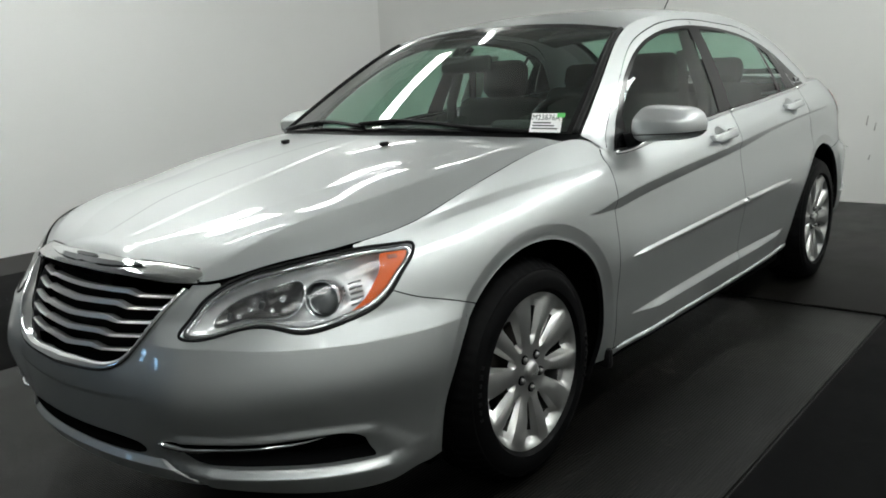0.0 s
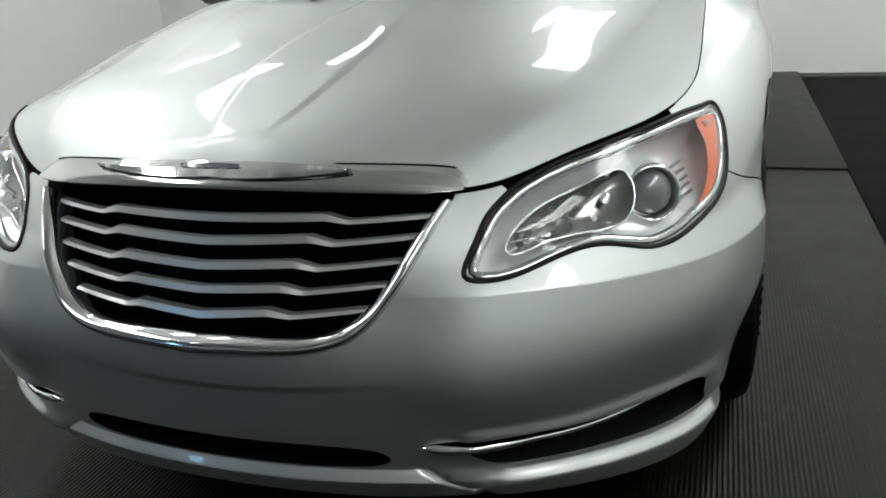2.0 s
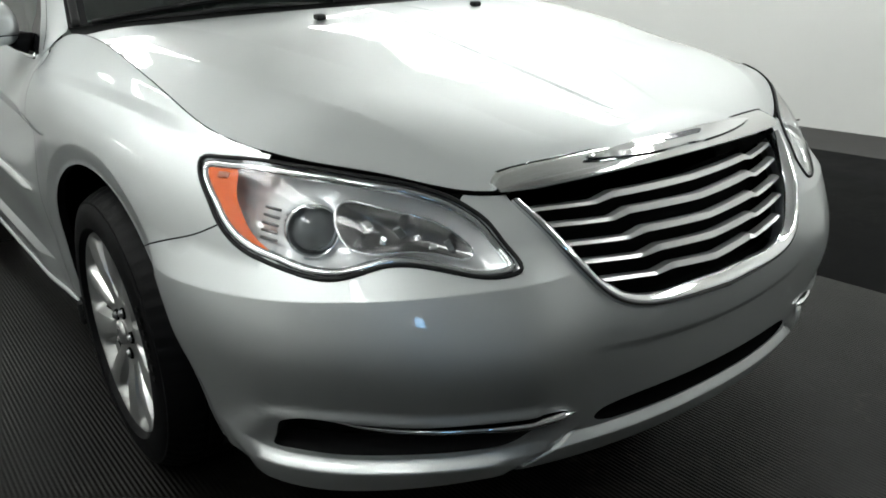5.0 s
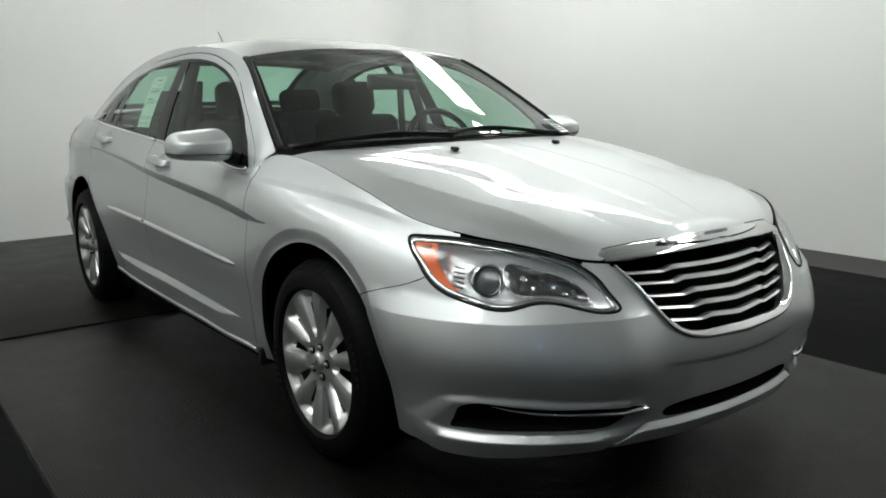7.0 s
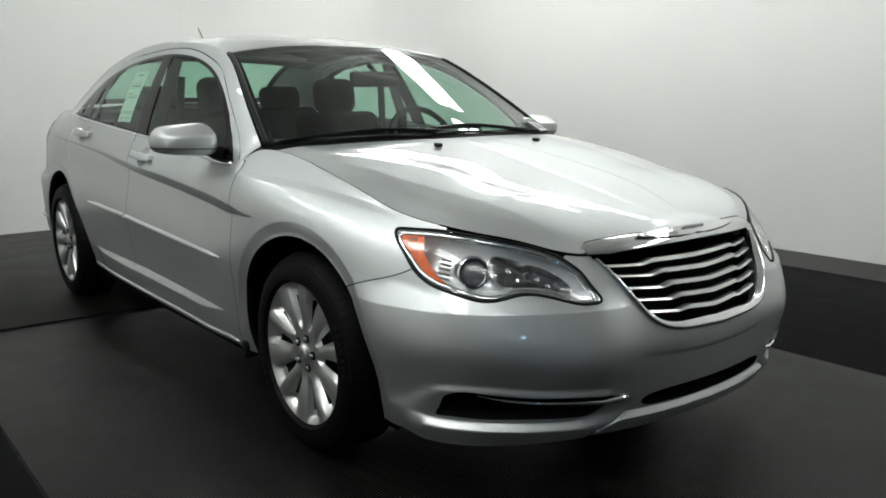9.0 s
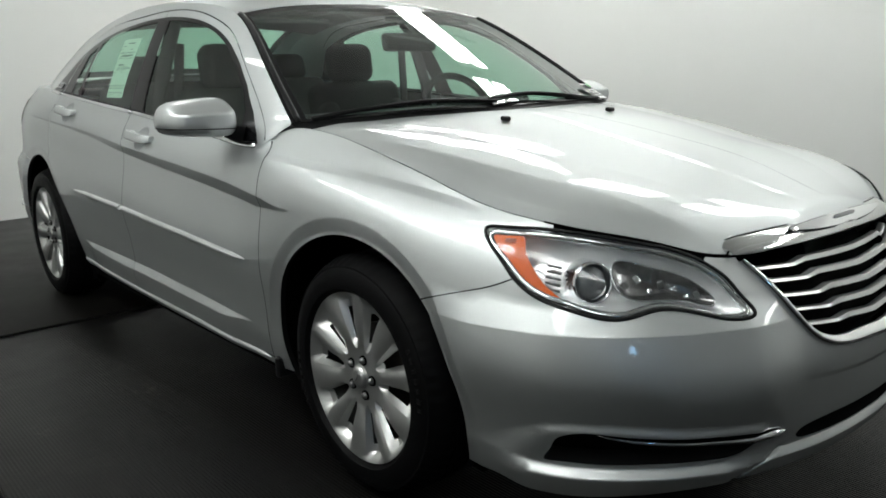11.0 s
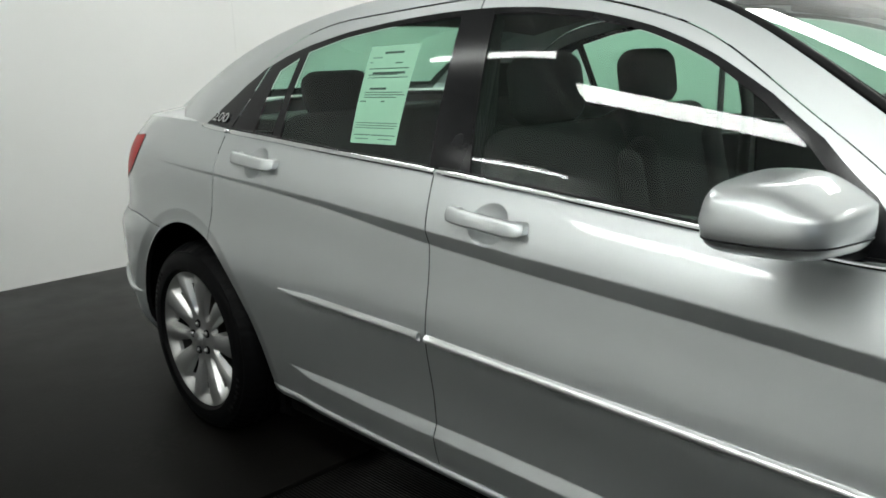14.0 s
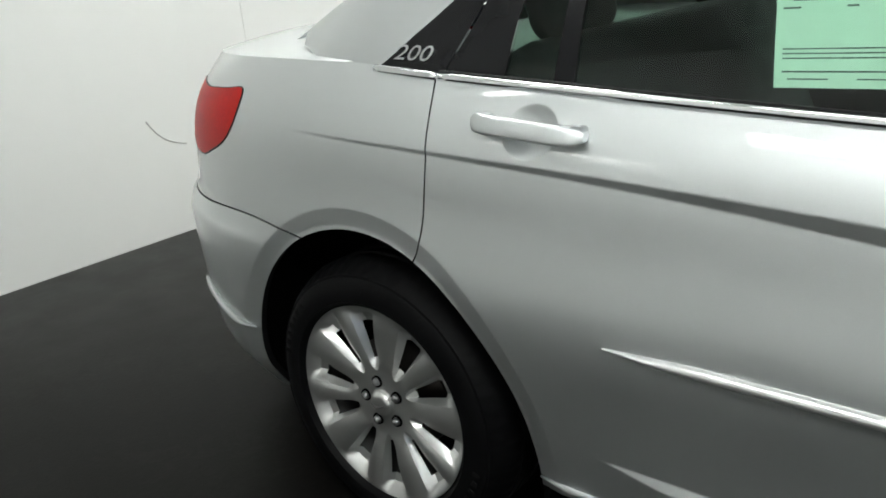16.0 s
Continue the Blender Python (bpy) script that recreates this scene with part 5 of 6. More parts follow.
for side in (1, -1):
    for k, (hx, hz) in enumerate(HANDLES):
        d = doors[side, k]
        t_ = np.linspace(-1, 1, 25)
        hxs, hzs = hx + 0.110 * t_, hz + 0.009 * -t_
        out = 0.032 - 0.020 * np.abs(t_) ** 6
        c_ = np.stack([hxs, np.interp(hxs, [hx - 0.13, hx + 0.13], [float(flank_point(hx - 0.13, hz + 0.009)[0, 1]), float(flank_point(hx + 0.13, hz - 0.009)[0, 1])]) + out, hzs], -1)
        an_ = np.arange(16) / 16 * 2 * math.pi
        wide = np.interp(np.abs(t_), [0, 0.86, 0.97, 1], [0.0155, 0.0155, 0.0135, 0.008])
        v = c_[:, None] + np.stack([0 * an_, 0.010 * pw(np.sin(an_), 0.55), 0 * an_], -1)[None] + wide[:, None, None] * np.stack([0 * an_, -0.38 * pw(np.cos(an_), 0.5), pw(np.cos(an_), 0.5)], -1)[None]
        v = v.reshape(-1, 3)
        f = [(i * 16 + j, i * 16 + (j + 1) % 16, i * 16 + 16 + (j + 1) % 16, i * 16 + 16 + j) for i in range(24) for j in range(16)] + [tuple(range(16)), tuple(24 * 16 + j for j in reversed(range(16)))]
        handle = sided("door_handle", v, f, PAINT, d, side, "silver pull handle")
        handle.data.set_sharp_from_angle(angle=radians(50))
        for e_ in (-0.092, 0.092):
            p_ = flank_point(hx + e_, hz - 0.009 * e_ / 0.122)[0]
            bm = bmesh.new()
            rbox(bm, (hx + e_, side * (p_[1] + 0.008), hz - 0.009 * e_ / 0.122), (0.034, 0.028, 0.026), 0.007)
            part("handle_mount", bm, PAINT, handle)
        x0, x1 = ((-0.548, -1.548), (-1.572, -2.15))[k]
        xs_ = np.linspace(x0, x1, 40)
        zs_ = np.interp(-xs_, [0.54, 1.55, 2.15], [0.571, 0.616, 0.633])
        zs_ = zs_ + 0.008
        c_ = flank_point(xs_, zs_, 0 * xs_)
        c_[:, 1] = np.polyval(np.polyfit(xs_, c_[:, 1], 3), xs_)
        hgt = np.interp(-xs_, [0.548, 0.62, 1.0, 2.0, 2.15], [0.0015, 0.008, 0.0098, 0.0098, 0.0012])
        rows = [c_ + np.stack([0 * hgt, dy * np.minimum(1, hgt / 0.006) - 0.004 * (dy == 0), dz * hgt], -1) for dy, dz in ((0, 1.15), (0.004, 1.0), (0.011, 0.55), (0.0125, 0.0), (0.011, -0.6), (0.004, -1.0), (0, -1.15))]
        v = np.concatenate(rows)
        f = [(r * 40 + i, r * 40 + i + 1, (r + 1) * 40 + i + 1, (r + 1) * 40 + i) for r in range(6) for i in range(39)]
        f += [tuple(r * 40 for r in reversed(range(7))), tuple(r * 40 + 39 for r in range(7))]
        sided("side_moulding", v, f, BRUSHED, d, side, "bright body-side moulding")
        x0, x1 = ((-0.575, -1.578), (-1.592, -2.528))[k]
        xs_ = np.linspace(x0, x1, 40)
        c_ = np.stack([xs_, belt_y(-xs_) + 0.004, belt_z(-xs_) + 0.001], -1)
        v, f = tube(c_, 0.0088, 10, flat=0.6, up=(0, 1, 0))
        sided("belt_trim", v, f, CHROME, d, side, "chrome strip under the windows")
        v, f = tube(c_ + (0, -0.003, 0.009), 0.004, 6)
        sided("window_seal", v, f, BLACK, d, side, "black window seal")
        # inner door lining
        bm = bmesh.new()
        xa, xb = ((-0.60, -1.56), (-1.60, -2.42))[k]
        rbox(bm, ((xa + xb) / 2, side * 0.755, 0.64), (xa - xb, 0.05, 0.62), 0.02, (0, 0, 0))
        part("door_lining", bm, TRIM, d, "dark interior door lining")
    xs_ = np.linspace(-2.535, -2.70, 12)
    c_ = np.stack([xs_, belt_y(-xs_) + 0.005, belt_z(-xs_) + 0.001], -1)
    v, f = tube(c_, 0.0088, 10, flat=0.6, up=(0, 1, 0))
    sided("corner_trim", v, f, CHROME, car, side, "chrome strip under the corner trim")
    xs_ = np.linspace(-0.52, -2.33, 60)
    ss_ = flank_s(xs_, np.interp(-xs_, [0.5, 1.0, 2.35], [0.254, 0.272, 0.288]))
    q_ = ring_f(ss_, np.interp(-xs_, [0.5, 1.0, 2.35], [0.252, 0.270, 0.286]))
    v, f = tube(ring_h(q_[:, 0], q_[:, 1]), np.interp(np.linspace(0, 1, 60), [0, 0.03, 0.97, 1], [0.003, 0.009, 0.009, 0.003]), 8)
    sided("sill_edge", v, f, PAINT, car, side, "silver sill edge")
    # mirror
    th, ph = np.meshgrid(np.linspace(0, 2 * math.pi, 41), np.linspace(-math.pi / 2, math.pi / 2, 37), indexing="ij")

    ux, uy, uz = pw(np.cos(ph), 0.34) * pw(np.cos(th), 0.72), pw(np.cos(ph), 0.34) * pw(np.sin(th), 0.5), pw(np.sin(ph), 0.72)
    gx = np.where(ux > 0, 0.118 - 0.062 * np.clip((uz - 0.30) / 0.70, 0, 1), 0.075) * ux
    gy = 0.112 * uy
    taper = 1 - 0.14 * (gy / 0.112)
    v = np.stack([-0.752 + gx - 0.16 * gy, 0.922 + gy * (1 - 0.10 * np.clip(uz, 0, 1)), 1.002 + np.where(uz < 0, 0.054, 0.060) * uz * taper], -1).reshape(-1, 3)
    idx = np.arange(41 * 37).reshape(41, 37)
    f = [tuple(a) for a in np.stack([idx[:-1, :-1], idx[1:, :-1], idx[1:, 1:], idx[:-1, 1:]], -1).reshape(-1, 4)]
    bm = bmesh.new()
    bv = [bm.verts.new(tuple(map(float, (a[0], side * a[1], a[2])))) for a in v]
    for q4 in f:
        try:
            bm.faces.new([bv[i] for i in q4])
        except ValueError:
            pass
    bmesh.ops.remove_doubles(bm, verts=bm.verts, dist=1e-4)
    shell = part("mirror_housing", bm, PAINT, doors[side, 0], "silver mirror housing", angle=60)
    a_ = np.linspace(0, 2 * math.pi, 60, endpoint=False)
    low = -0.40
    hx_ = np.where(np.cos(a_) > 0, 0.118, 0.075) * pw(np.cos(a_), 0.72) * math.cos(low) ** 0.34
    hy_ = 0.112 * pw(np.sin(a_), 0.5) * math.cos(low) ** 0.34
    hz_ = 1.002 - 0.054 * math.sin(-low) ** 0.72 * (1 - 0.14 * hy_ / 0.112)
    v, f = tube(np.stack([-0.752 + hx_ - 0.16 * hy_, 0.922 + hy_, hz_], -1), 0.0018, 6, True)
    sided("mirror_groove", v, f, BLACK, shell, side)
    gv = np.stack([np.full(24, -0.816) - 0.16 * 0.078 * np.sin(np.arange(24) / 24 * 2 * math.pi), 0.922 + 0.085 * np.sin(np.arange(24) / 24 * 2 * math.pi), 1.0 + 0.044 * np.cos(np.arange(24) / 24 * 2 * math.pi)], -1)
    gv[:, 0] -= 0.004
    sided("mirror_glass", gv, [tuple(range(24))], CHROME, shell, side, "mirror glass", smooth=False)
    foot = [(-0.675, 0.79, 0.945), (-0.69, 0.82, 0.955), (-0.70, 0.85, 0.975)]
    v, f = tube(foot, [0.03, 0.026, 0.022], 12, up=(1, 0, 0))
    sided("mirror_foot", v, f, BLACK, doors[side, 0], side, "black mirror foot")
    # number badge on the corner trim
    q_ = on_flank([(-2.602, 1.095)])
    c_ = flank_x(q_[:1, 0], q_[:1, 1])[0]
    nn = surface_normals(flank_x, q_[:1], 4e-3, 4e-3)[0]
    xa = Vector((-1, -0.02, 0.06)).normalized() if side > 0 else Vector((1, -0.02, -0.06)).normalized()
    za = Vector((nn[0], side * nn[1], nn[2])).normalized()
    xa = (xa - za * xa.dot(za)).normalized()
    ya = za.cross(xa)
    m_ = Matrix((xa, ya, za)).transposed().to_4x4()
    m_.translation = Vector((c_[0], side * c_[1], c_[2])) + za * 0.004
    lettering("badge", "200", 0.044, 0.0025, CHROME, car, m_ @ Matrix(((1.45, 0.32, 0, 0), (0, 1, 0, 0), (0, 0, 1, 0), (0, 0, 0, 1))), "chrome number badge")

# washer jets
for side in (1, -1):
    bm = bmesh.new()
    rbox(bm, (-0.035, side * 0.247, 0.985), (0.024, 0.026, 0.014), 0.005, (0, 8, 0))
    part("washer_jet", bm, BLACK, hood_ob, "small black washer jet")

# wipers
WIPERS = [[(0.004, -0.93), (0.010, -0.76), (0.014, -0.6), (0.016, -0.45), (0.012, -0.25), (0.008, -0.1)], [(0.003, 0.80), (0.006, 0.57), (0.014, 0.33), (0.018, 0.15), (0.016, 0.0), (0.012, -0.12)]]
for w in WIPERS:
    a_, u_ = np.array(w).T
    c_ = top(a_, np.abs(u_)) * np.stack([np.ones(6), np.sign(u_ + 1e-9), np.ones(6)], -1)
    c_ = smooth_path(c_ + (0.004, 0, 0.004), 0.03)
    wiper = empty("wiper", car, "black windscreen wiper")
    v, f = tube(c_, 0.0055, 6, flat=1.4)
    add_mesh("blade", v, f, BLACK, wiper)
    v, f = tube(c_[len(c_) // 3 :] + (0.022, 0, 0.003), np.linspace(0.005, 0.009, len(c_) - len(c_) // 3), 8, flat=0.7)
    add_mesh("arm", v, f, BLACK, wiper)

# aerial on the roof
v, f = tube([(-2.545, 0, 1.385), (-2.59, 0, 1.442), (-2.735, 0, 1.588)], [0.012, 0.005, 0.003], 8, up=(0, 1, 0))
add_mesh("aerial", v, f, BLACK, car, "short black roof aerial")

# ---- wheels ----
def wheel(x, y, side, turned):
    SIZING["on"] = False
    w = empty("wheel", car, "silver ten-spoke wheel with dark slots and a black tyre")
    R, RIM = 0.338, 0.232
    v, f = lathe([(RIM - 0.012, -0.20), (RIM + 0.004, -0.214), (RIM + 0.05, -0.222), (0.305, -0.214), (0.325, -0.196), (R, -0.17), (R, -0.155), (R - 0.007, -0.152), (R - 0.007, -0.146), (R, -0.143), (R, -0.118), (R - 0.007, -0.115), (R - 0.007, -0.109), (R, -0.106), (R, -0.081), (R - 0.007, -0.078), (R - 0.007, -0.072), (R, -0.069), (R, -0.045), (0.326, -0.018), (0.312, 0.002), (0.306, 0.003), (0.303, 0.006), (0.275, 0.013), (0.252, 0.012), (0.249, 0.008), (0.245, 0.002), (RIM + 0.0095, -0.004), (RIM - 0.006, -0.02)], 240)
    ang = np.arctan2(v[:, 2], v[:, 0])
    block = (np.floor((ang + 20 * v[:, 1] * 0.02) / (2 * math.pi) * 240 + 0.5) % 4 == 0) & (v[:, 1] > -0.06) & (v[:, 1] < -0.008)
    v[block] *= (0.986, 1, 0.986)
    tyre = add_mesh("tyre", v, f, RUBBER, w, "black tyre")
    tyre.data.set_sharp_from_angle(angle=radians(35))
    for start in (20, 200):
        for k_ in range(7):
            a = radians(start + 5.0 * k_)
            bm = bmesh.new()
            rbox(bm, (0.288, 0.0125, 0), (0.016 - 0.004 * (k_ % 3 == 1), 0.003, 0.010 + 0.004 * (k_ % 2)), 0.001, seg=1)
            bmesh.ops.transform(bm, matrix=Matrix.Rotation(-a, 4, "Y"), verts=bm.verts)
            part("raised_mark", bm, RUBBER_WORN, tyre)
    v, f = lathe([(0.2425, -0.006), (0.2415, -0.007), (0.2400, -0.0085), (0.2385, -0.018)], 72)
    add_mesh("rim", v, f, ALLOY, w, "bright thin rim edge")
    v, f = lathe([(0.2385, -0.018), (0.205, -0.05), (0.195, -0.09), (0.19, -0.17), (0.215, -0.2)], 72)
    add_mesh("barrel", v, f, BARREL, w, "dark rim barrel")
    v, f = lathe([(0.0005, -0.075), (0.135, -0.075), (0.138, -0.085), (0.138, -0.1), (0.06, -0.1)], 48)
    add_mesh("brake_disc", v, f, IRON, w)
    bm = bmesh.new()
    rbox(bm, (0.11, -0.088, 0.03), (0.05, 0.05, 0.13), 0.01)
    part("brake_caliper", bm, IRON, w)
    # Added near-black disc; its colour stands for the shade behind the slots.
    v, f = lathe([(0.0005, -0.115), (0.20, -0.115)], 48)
    add_mesh("shade_disc", v, f, VOID, w)
    # spoke face: ten tapering hollows pressed into a dished disc and pierced
    radii = np.r_[np.linspace(0.028, 0.08, 9), np.linspace(0.086, 0.11, 7), np.linspace(0.115, 0.235, 25), 0.2395]
    cross = np.r_[np.linspace(-1, -0.55, 6), np.linspace(-0.45, 0.45, 5), np.linspace(0.55, 1, 6)]
    blade = np.linspace(0, 1, 10)[1:-1]
    lanes = []
    for i in range(10):
        c = (i + 0.5) * math.pi / 5 + (0.03 if i % 2 else -0.03)
        c2 = (i + 1.5) * math.pi / 5 + (-0.03 if i % 2 else 0.03)
        w_ = np.interp(radii, [0.08, 0.086, 0.095, 0.11, 0.16, 0.20, 0.24], [0.003, 0.0080, 0.0120, 0.0160, 0.0250, 0.0335, 0.0430]) / radii
        lanes += [(c + w_ * q, np.full(len(radii), q), 0 * radii) for q in cross]
        lanes += [(c + w_ + (c2 - c - 2 * w_) * q, np.full(len(radii), 9.0), np.full(len(radii), 4 * q * (1 - q))) for q in blade]
    ang_ = np.stack([l[0] for l in lanes], 1)
    side_, crown = np.stack([l[1] for l in lanes], 1), np.stack([l[2] for l in lanes], 1)
    rr = np.broadcast_to(radii[:, None], ang_.shape)
    deep = np.interp(rr, [0.08, 0.09, 0.11, 0.15, 0.195, 0.216, 0.227, 0.24], [0, 0.006, 0.018, 0.026, 0.027, 0.021, 0.004, 0])
    dish = np.interp(rr, [0, 0.03, 0.034, 0.062, 0.085, 0.11, 0.15, 0.20, 0.24], [-0.010, -0.010, -0.014, -0.017, -0.016, -0.009, -0.002, 0.001, 0.000])
    hollow = np.clip((1 - np.abs(side_)) / 0.55, 0, 1) ** 0.8
    yy_ = dish - deep * hollow - np.where(side_ > 2, 0, 0.0055) * ease((rr - 0.085) / 0.03) * ease((0.238 - rr) / 0.012) + 0.0055 * (crown - 1) * (side_ > 2) * ease((rr - 0.085) / 0.03) * ease((0.238 - rr) / 0.012)
    n1, n2 = ang_.shape
    v = np.stack([rr * np.cos(ang_), yy_, rr * np.sin(ang_)], -1).reshape(-1, 3)
    f = []
    for i in range(n1 - 1):
        pierced = 0.104 < radii[i] < 0.194
        for j in range(n2):
            k_ = (j + 1) % n2
            if pierced and abs(side_[i, j]) <= 0.65 and abs(side_[i, k_]) <= 0.65:
                continue
            f.append((i * n2 + j, i * n2 + k_, (i + 1) * n2 + k_, (i + 1) * n2 + j))
    face = add_mesh("spokes", v, f, ALLOY, w, "silver ten-spoke face")
    face.data.set_sharp_from_angle(angle=radians(24))
    v, f = lathe([(0.0005, 0.0005), (0.018, 0.0), (0.026, -0.002), (0.030, -0.008)], 32)
    cap = add_mesh("centre_cap", v, f, ALLOY, w, "silver centre cap")
    v, f = tube([(-0.020, 0.003, 0.002), (-0.007, 0.0035, -0.003), (0.007, 0.0035, -0.003), (0.020, 0.003, 0.002)], 0.0013, 6, up=(0, 1, 0))
    add_mesh("cap_mark", v, f, ALLOY_DARK, cap)
    for i in range(5):
        a = i * 2 * math.pi / 5 + 0.2
        v, f = lathe([(0.0005, 0.010), (0.005, 0.0095), (0.0085, 0.006), (0.0095, 0.0), (0.0095, -0.012)], 12)
        add_mesh("lug_nut", v + (0.052 * math.cos(a), -0.012, 0.052 * math.sin(a)), f, ALLOY_DARK, w)
        v, f = lathe([(0.0098, -0.001), (0.0135, 0.003), (0.0150, -0.003)], 14)
        add_mesh("nut_seat", v + (0.052 * math.cos(a), -0.013, 0.052 * math.sin(a)), f, VOID, w)
    v, f = tube([(0.19, -0.03, 0.0), (0.185, -0.012, 0.004)], 0.0035, 8)
    add_mesh("valve", v, f, BRASS, w)
    w.matrix_basis = pose(x, y, R, 0, turned, 0 if side > 0 else 180)
    SIZING["on"] = True
    return w


FACE = 0.872
w0 = wheel(0.005, FACE, 1, 30)
copy_thing(w0, pose(0.0, -FACE - 0.010, 0.338, 0, 50, 180))
copy_thing(w0, pose(-2.806, FACE + 0.026, 0.338, 0, 65, 0))
copy_thing(w0, pose(-2.806, -FACE - 0.036, 0.338, 0, 5, 180))

# wheel-arch liners and underbody, near-black with the shade beneath the car in the colour
for (cx, cz, rx, rz), line in zip(ARCHES, ARCH_LINES):
    for side in (1, -1):
        a_ = np.linspace(-0.42, math.pi + 0.42, 60)
        rim_ = np.stack([cx + (rx + 0.001) * np.cos(a_), 0 * a_, cz + (rz + 0.001) * np.sin(a_)], -1)
        edge = ring_h(*np.stack([flank_s(rim_[:, 0], np.maximum(rim_[:, 2], 0.21)), ring_f(flank_s(rim_[:, 0], np.maximum(rim_[:, 2], 0.21)), np.maximum(rim_[:, 2], 0.2))[:, 1]]))
        rings = [np.stack([rim_[:, 0], edge[:, 1] - 0.001, rim_[:, 2]], -1)]
        for grow, y_ in ((0.004, -0.02), (0.03, -0.03), (0.03, -0.34)):
            rings.append(np.stack([cx + (rx + grow) * np.cos(a_), edge[:, 1] + y_, cz + (rz + grow) * np.sin(a_)], -1))
        hub = np.array([[cx, 0.52, cz]])
        v = np.concatenate(rings + [hub])
        f = [(r * 60 + i, r * 60 + i + 1, (r + 1) * 60 + i + 1, (r + 1) * 60 + i) for r in range(1, 3) for i in range(59)]
        f += [(180 + i, 180 + i + 1, 240) for i in range(59)]
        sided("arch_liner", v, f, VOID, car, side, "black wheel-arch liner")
        sided("arch_lip", v[:120], [(i, i + 1, 61 + i, 60 + i) for i in range(59)], BLACK, car, side)
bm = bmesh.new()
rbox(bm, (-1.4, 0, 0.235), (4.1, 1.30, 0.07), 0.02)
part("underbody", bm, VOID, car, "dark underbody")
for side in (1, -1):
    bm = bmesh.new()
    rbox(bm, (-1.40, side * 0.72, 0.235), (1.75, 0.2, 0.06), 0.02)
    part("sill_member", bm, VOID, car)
    bm = bmesh.new()
    rbox(bm, (-0.455, side * 0.80, 0.24), (0.025, 0.11, 0.07), 0.01)
    part("mud_flap", bm, BLACK, car, "small black mud flap")

# ---- interior ----
def seat(name, x, y, width, label, rake=12, rest=True):
    s_ = empty(name, car, label)
    bm = bmesh.new()
    rbox(bm, (x + 0.28, y, 0.46), (0.52, width, 0.16), 0.05, (0, -8, 0))
    part("seat_cushion", bm, CLOTH, s_)
    bm = bmesh.new()
    rbox(bm, (x - 0.02, y, 0.78), (0.15, width, 0.60), 0.06, (0, -rake, 0), 4)
    for b in (-1, 1):
        rbox(bm, (x + 0.04, y + b * (width / 2 - 0.05), 0.76), (0.12, 0.10, 0.46), 0.045, (0, -rake, 0))
    part("backrest", bm, CLOTH, s_)
    if rest:
        bm = bmesh.new()
        rbox(bm, (x - 0.10, y, 1.165), (0.115, 0.25, 0.19), 0.056, (0, -rake + 4, 0), 6)
        part("headrest", bm, CLOTH, s_)
        for b in (-0.06, 0.06):
            v, f = tube([(x - 0.085, y + b, 1.02), (x - 0.095, y + b, 1.12)], 0.006, 6, up=(0, 1, 0))
            add_mesh("headrest_post", v, f, CHROME, s_)
    return s_


seat("front_seat", -1.50, -0.37, 0.50, "dark cloth front seat with a headrest")
seat("front_seat", -1.66, 0.37, 0.50, "dark cloth front seat with a headrest")
bench = empty("rear_bench", car, "dark cloth rear bench with headrests")
bm = bmesh.new()
rbox(bm, (-2.02, 0, 0.47), (0.50, 1.28, 0.18), 0.05)
part("seat_cushion", bm, CLOTH, bench)
bm = bmesh.new()
rbox(bm, (-2.36, 0, 0.80), (0.16, 1.28, 0.62), 0.06, (0, -22, 0))
part("backrest", bm, CLOTH, bench)
for y in (-0.40, 0.40):
    bm = bmesh.new()
    rbox(bm, (-2.47, y, 1.155), (0.10, 0.27, 0.15), 0.05, (0, -15, 0), 4)
    part("headrest", bm, CLOTH, bench)
bm = bmesh.new()
rbox(bm, (-2.75, 0, 1.055), (0.5, 1.15, 0.04), 0.01)
part("parcel_shelf", bm, TRIM, car, "dark parcel shelf")
dash = empty("dashboard", car, "dark moulded dashboard")
bm = bmesh.new()
rbox(bm, (-0.56, 0, 0.90), (0.62, 1.36, 0.14), 0.05, (0, 4, 0), 4)
part("dash_top", bm, TRIM, dash)
bm = bmesh.new()
rbox(bm, (-0.72, 0, 0.72), (0.26, 1.36, 0.34), 0.06)
part("dash_front", bm, TRIM, dash)
bm = bmesh.new()
rbox(bm, (-0.79, 0.37, 0.975), (0.20, 0.38, 0.07), 0.03, (0, -6, 0), 4)
part("instrument_hood", bm, TRIM, dash)
bm = bmesh.new()
rbox(bm, (-1.2, 0, 0.55), (0.9, 0.2, 0.16), 0.04)
part("centre_console", bm, TRIM, car, "dark centre console")
wheel_ = empty("steering_wheel", car, "black steering wheel")
a_ = np.linspace(0, 2 * math.pi, 40, endpoint=False)
tilt = np.array(Matrix.Rotation(radians(-24), 3, "Y"))
circle = np.stack([0 * a_, 0.185 * np.cos(a_), 0.185 * np.sin(a_)], -1) @ tilt.T + (-0.93, 0.37, 0.93)
v, f = tube(circle, 0.015, 10, True, up=(1, 0, 0.3))
add_mesh("wheel_rim", v, f, BLACK, wheel_)
bm = bmesh.new()
rbox(bm, (-0.915, 0.37, 0.925), (0.06, 0.15, 0.13), 0.03, (0, -24, 0))
for b in (-1, 1):
    rbox(bm, (-0.92, 0.37 + b * 0.12, 0.935), (0.025, 0.14, 0.035), 0.01, (0, -24, 0))
part("wheel_boss", bm, BLACK, wheel_)
bm = bmesh.new()
rbox(bm, (-0.80, 0.37, 0.87), (0.22, 0.10, 0.10), 0.03, (0, -24, 0))
part("steering_column", bm, TRIM, wheel_)
rvm = empty("rear_view_mirror", car, "black rear-view mirror on the windscreen")
bm = bmesh.new()
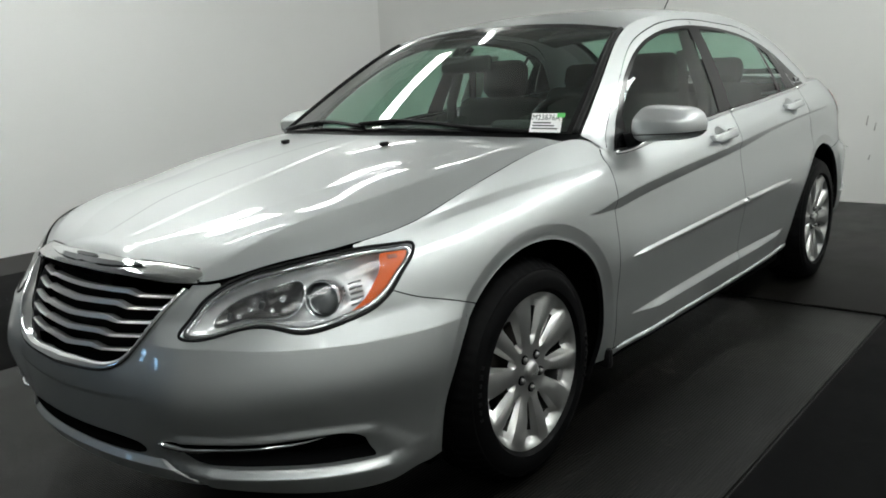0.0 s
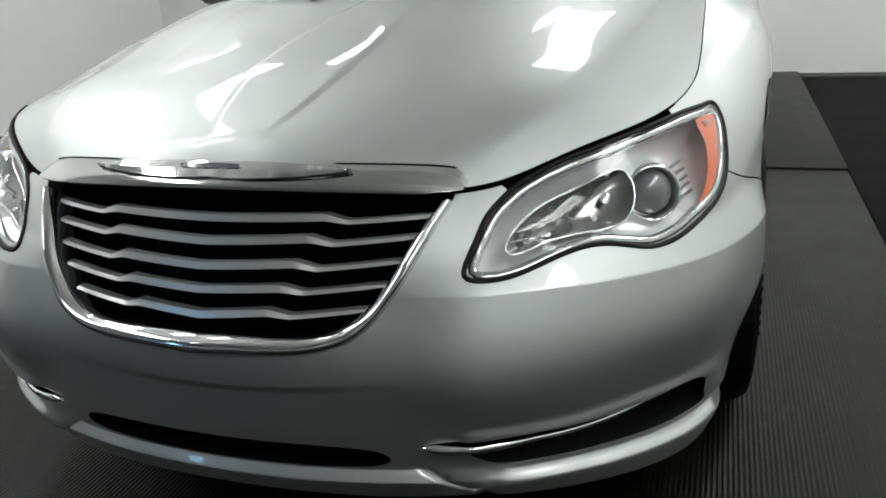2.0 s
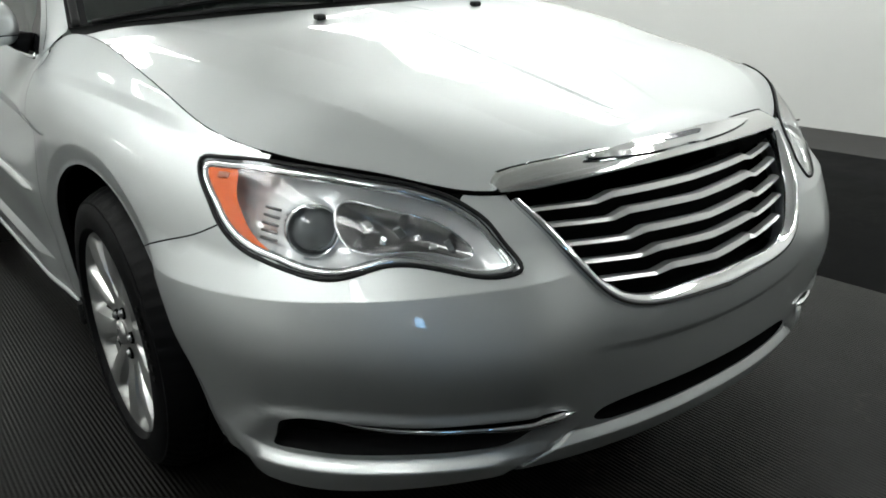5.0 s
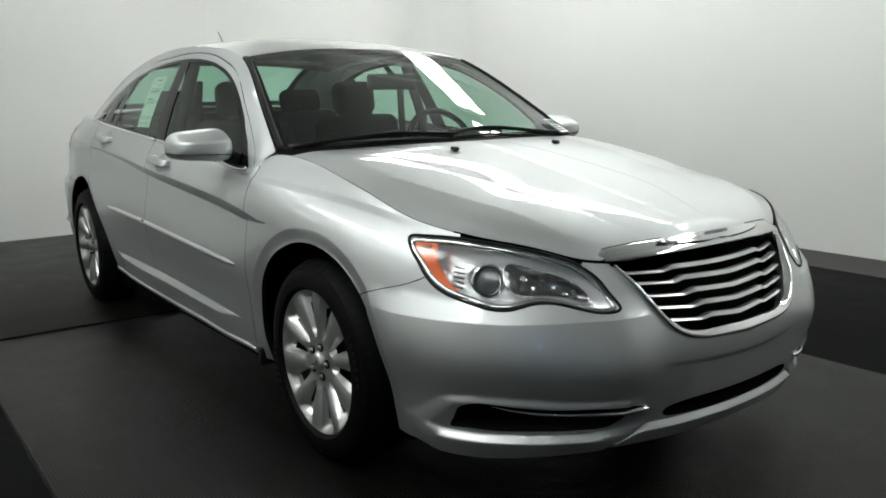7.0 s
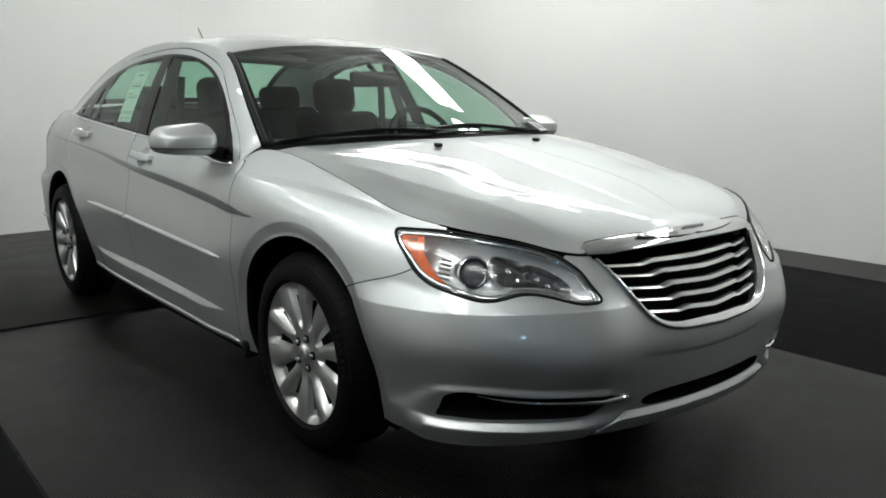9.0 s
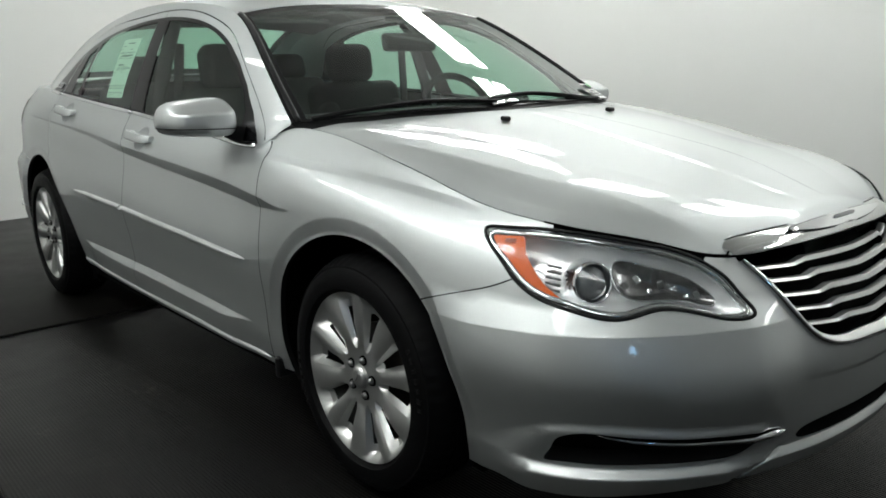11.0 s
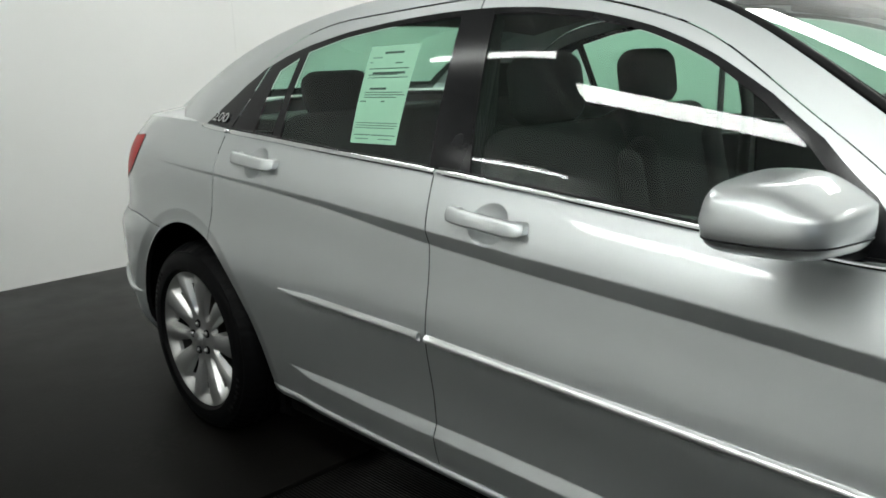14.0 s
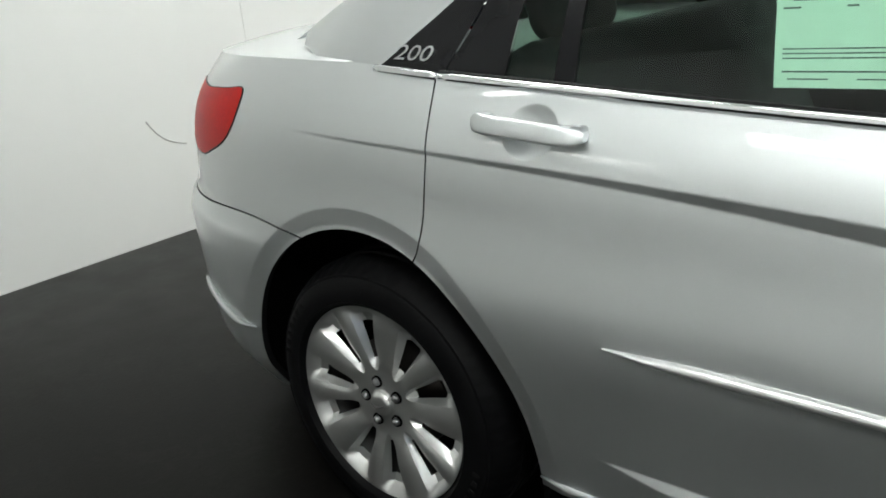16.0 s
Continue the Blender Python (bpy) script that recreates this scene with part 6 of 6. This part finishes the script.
rbox(bm, (-0.80, 0, 1.235), (0.035, 0.25, 0.07), 0.018, (0, -10, 0), 4)
part("mirror_case", bm, BLACK, rvm)
v, f = tube([(-0.79, 0, 1.26), (-0.84, 0, 1.298)], 0.012, 8, up=(0, 1, 0))
add_mesh("mirror_stem", v, f, BLACK, rvm)
for y in (-0.36, 0.36):
    bm = bmesh.new()
    rbox(bm, (-1.13, y, 1.335), (0.16, 0.34, 0.018), 0.007, (0, 10, 0))
    part("sun_visor", bm, LINER, car, "grey sun visor")
for side in (1, -1):
    v, f = tube([(-1.575, side * 0.60, 1.34), (-1.57, side * 0.70, 1.05), (-1.60, side * 0.72, 0.6)], 0.03, 10, flat=0.6, up=(1, 0, 0))
    add_mesh("pillar_lining", v, f, TRIM, car, "grey pillar lining")
    v, f = tube([(-1.60, side * 0.575, 1.26), (-1.62, side * 0.60, 0.95), (-1.62, side * 0.64, 0.55)], 0.022, 6, flat=0.1, up=(1, 0, 0))
    add_mesh("seat_belt", v, f, TRIM, car, "dark seat belt")
bm = bmesh.new()
rbox(bm, (-1.5, 0, 0.31), (2.2, 1.45, 0.05), 0.01)
part("cabin_floor", bm, TRIM, car, "dark carpeted cabin floor")
bm = bmesh.new()
rbox(bm, (-0.30, 0, 0.62), (0.05, 1.36, 0.62), 0.01)
part("bulkhead", bm, VOID, car)
bm = bmesh.new()
rbox(bm, (-2.80, 0, 0.66), (0.05, 1.36, 0.72), 0.01)
part("boot_bulkhead", bm, VOID, car)

# ---- papers on the glass ----
sheet_ob = tagged(empty("window_sheet"), "pale printed information sheet behind the rear side window", "paper")
def flank_quad(fracs, out):
    """Points on the right flank from fractions across and up the sheet."""
    o = np.array([(-1.964, 1.293), (-1.771, 1.294), (-1.755, 1.05), (-1.932, 1.05)])
    res = []
    for a, b in fracs:
        top_, low_ = o[0] * (1 - a) + o[1] * a, o[3] * (1 - a) + o[2] * a
        xz = top_ * (1 - b) + low_ * b
        q_ = on_flank([xz, xz])[:1]
        p_ = flank_x(q_[:, 0], q_[:, 1])[0] + surface_normals(flank_x, q_, 4e-3, 4e-3)[0] * out
        res.append((p_[0], -p_[1], p_[2]))
    return res


def flank_patch(name, a0, a1, b0, b1, out, mat, parent, n=8, label=""):
    fr = [(a0 + (a1 - a0) * i / n, b0 + (b1 - b0) * j / n) for i in range(n + 1) for j in range(n + 1)]
    v = np.array(flank_quad(fr, out))
    idx = np.arange((n + 1) ** 2).reshape(n + 1, n + 1)
    f = np.stack([idx[:-1, :-1], idx[:-1, 1:], idx[1:, 1:], idx[1:, :-1]], -1).reshape(-1, 4)
    return add_mesh(name, v, [tuple(q) for q in f], mat, parent, label)


flank_patch("paper", 0, 1, 0, 1, -0.0065, PAPER, sheet_ob, label="pale paper")
for b, a0, a1, h in ((0.065, 0.33, 0.72, 0.022), (0.12, 0.1, 0.3, 0.008), (0.17, 0.05, 0.12, 0.008), (0.18, 0.6, 0.75, 0.01), (0.235, 0.08, 0.9, 0.01), (0.275, 0.18, 0.85, 0.022), (0.30, 0.1, 0.7, 0.008), (0.33, 0.1, 0.92, 0.007), (0.435, 0.2, 0.55, 0.022), (0.48, 0.12, 0.9, 0.008), (0.505, 0.12, 0.95, 0.008), (0.53, 0.12, 0.8, 0.008), (0.57, 0.05, 0.18, 0.01), (0.57, 0.5, 0.58, 0.01), (0.79, 0.06, 0.95, 0.007), (0.815, 0.06, 0.95, 0.007), (0.84, 0.06, 0.9, 0.007), (0.91, 0.06, 0.95, 0.009), (0.95, 0.1, 0.4, 0.007), (0.95, 0.6, 0.9, 0.007)):
    flank_patch("print_line", a0, a1, b, b + h, -0.0058, INK, sheet_ob, 2)

tag = tagged(empty("stock_tag"), "white stock tag with a green tab taped on the windscreen", "label")
TAG_WHITE = material("tag_white", (0.92, 0.92, 0.92), 0.7, 0, 40, 0.03)
foot = Vector(top(np.array([0.0205]), np.array([0.845]))[0])
out = Vector(surface_normals(top, np.array([[0.0205, 0.845]]), 1e-3, 1e-3, -1)[0])
across = Vector((-0.42, 0.905, 0.0))
across = (across - out * across.dot(out)).normalized()
lean = Vector((-0.50, -0.20, 0.84))
lean = (lean - out * lean.dot(out)).normalized()
lean = (lean - across * lean.dot(across)).normalized()
face = across.cross(lean)
TAG = Matrix((across, lean * 1.75, face)).transposed().to_4x4()
TAG.translation = foot + out * 0.012 - lean * 0.016


def tag_patch(name, x0, x1, y0, y1, off, mat, label=""):
    bm = bmesh.new()
    rbox(bm, ((x0 + x1) / 2, (y0 + y1) / 2, off), (x1 - x0, y1 - y0, 0.0008), 0)
    bmesh.ops.transform(bm, matrix=TAG, verts=bm.verts)
    return part(name, bm, mat, tag, label, smooth=False)


tag_patch("card", -0.052, 0.052, -0.030, 0.030, 0, TAG_WHITE, "white card")
tag_patch("tab", 0.034, 0.060, 0.016, 0.030, 0.002, TAG_GREEN, "green tab")
for k in range(3):
    tag_patch("print_line", -0.044, 0.040 - 0.012 * k, -0.021 + 0.009 * k, -0.017 + 0.009 * k, 0.001, INK)
lettering("number", "M23876A", 0.024, 0.0003, INK, tag, TAG @ Matrix.Translation((-0.003, 0.015, 0.001)))
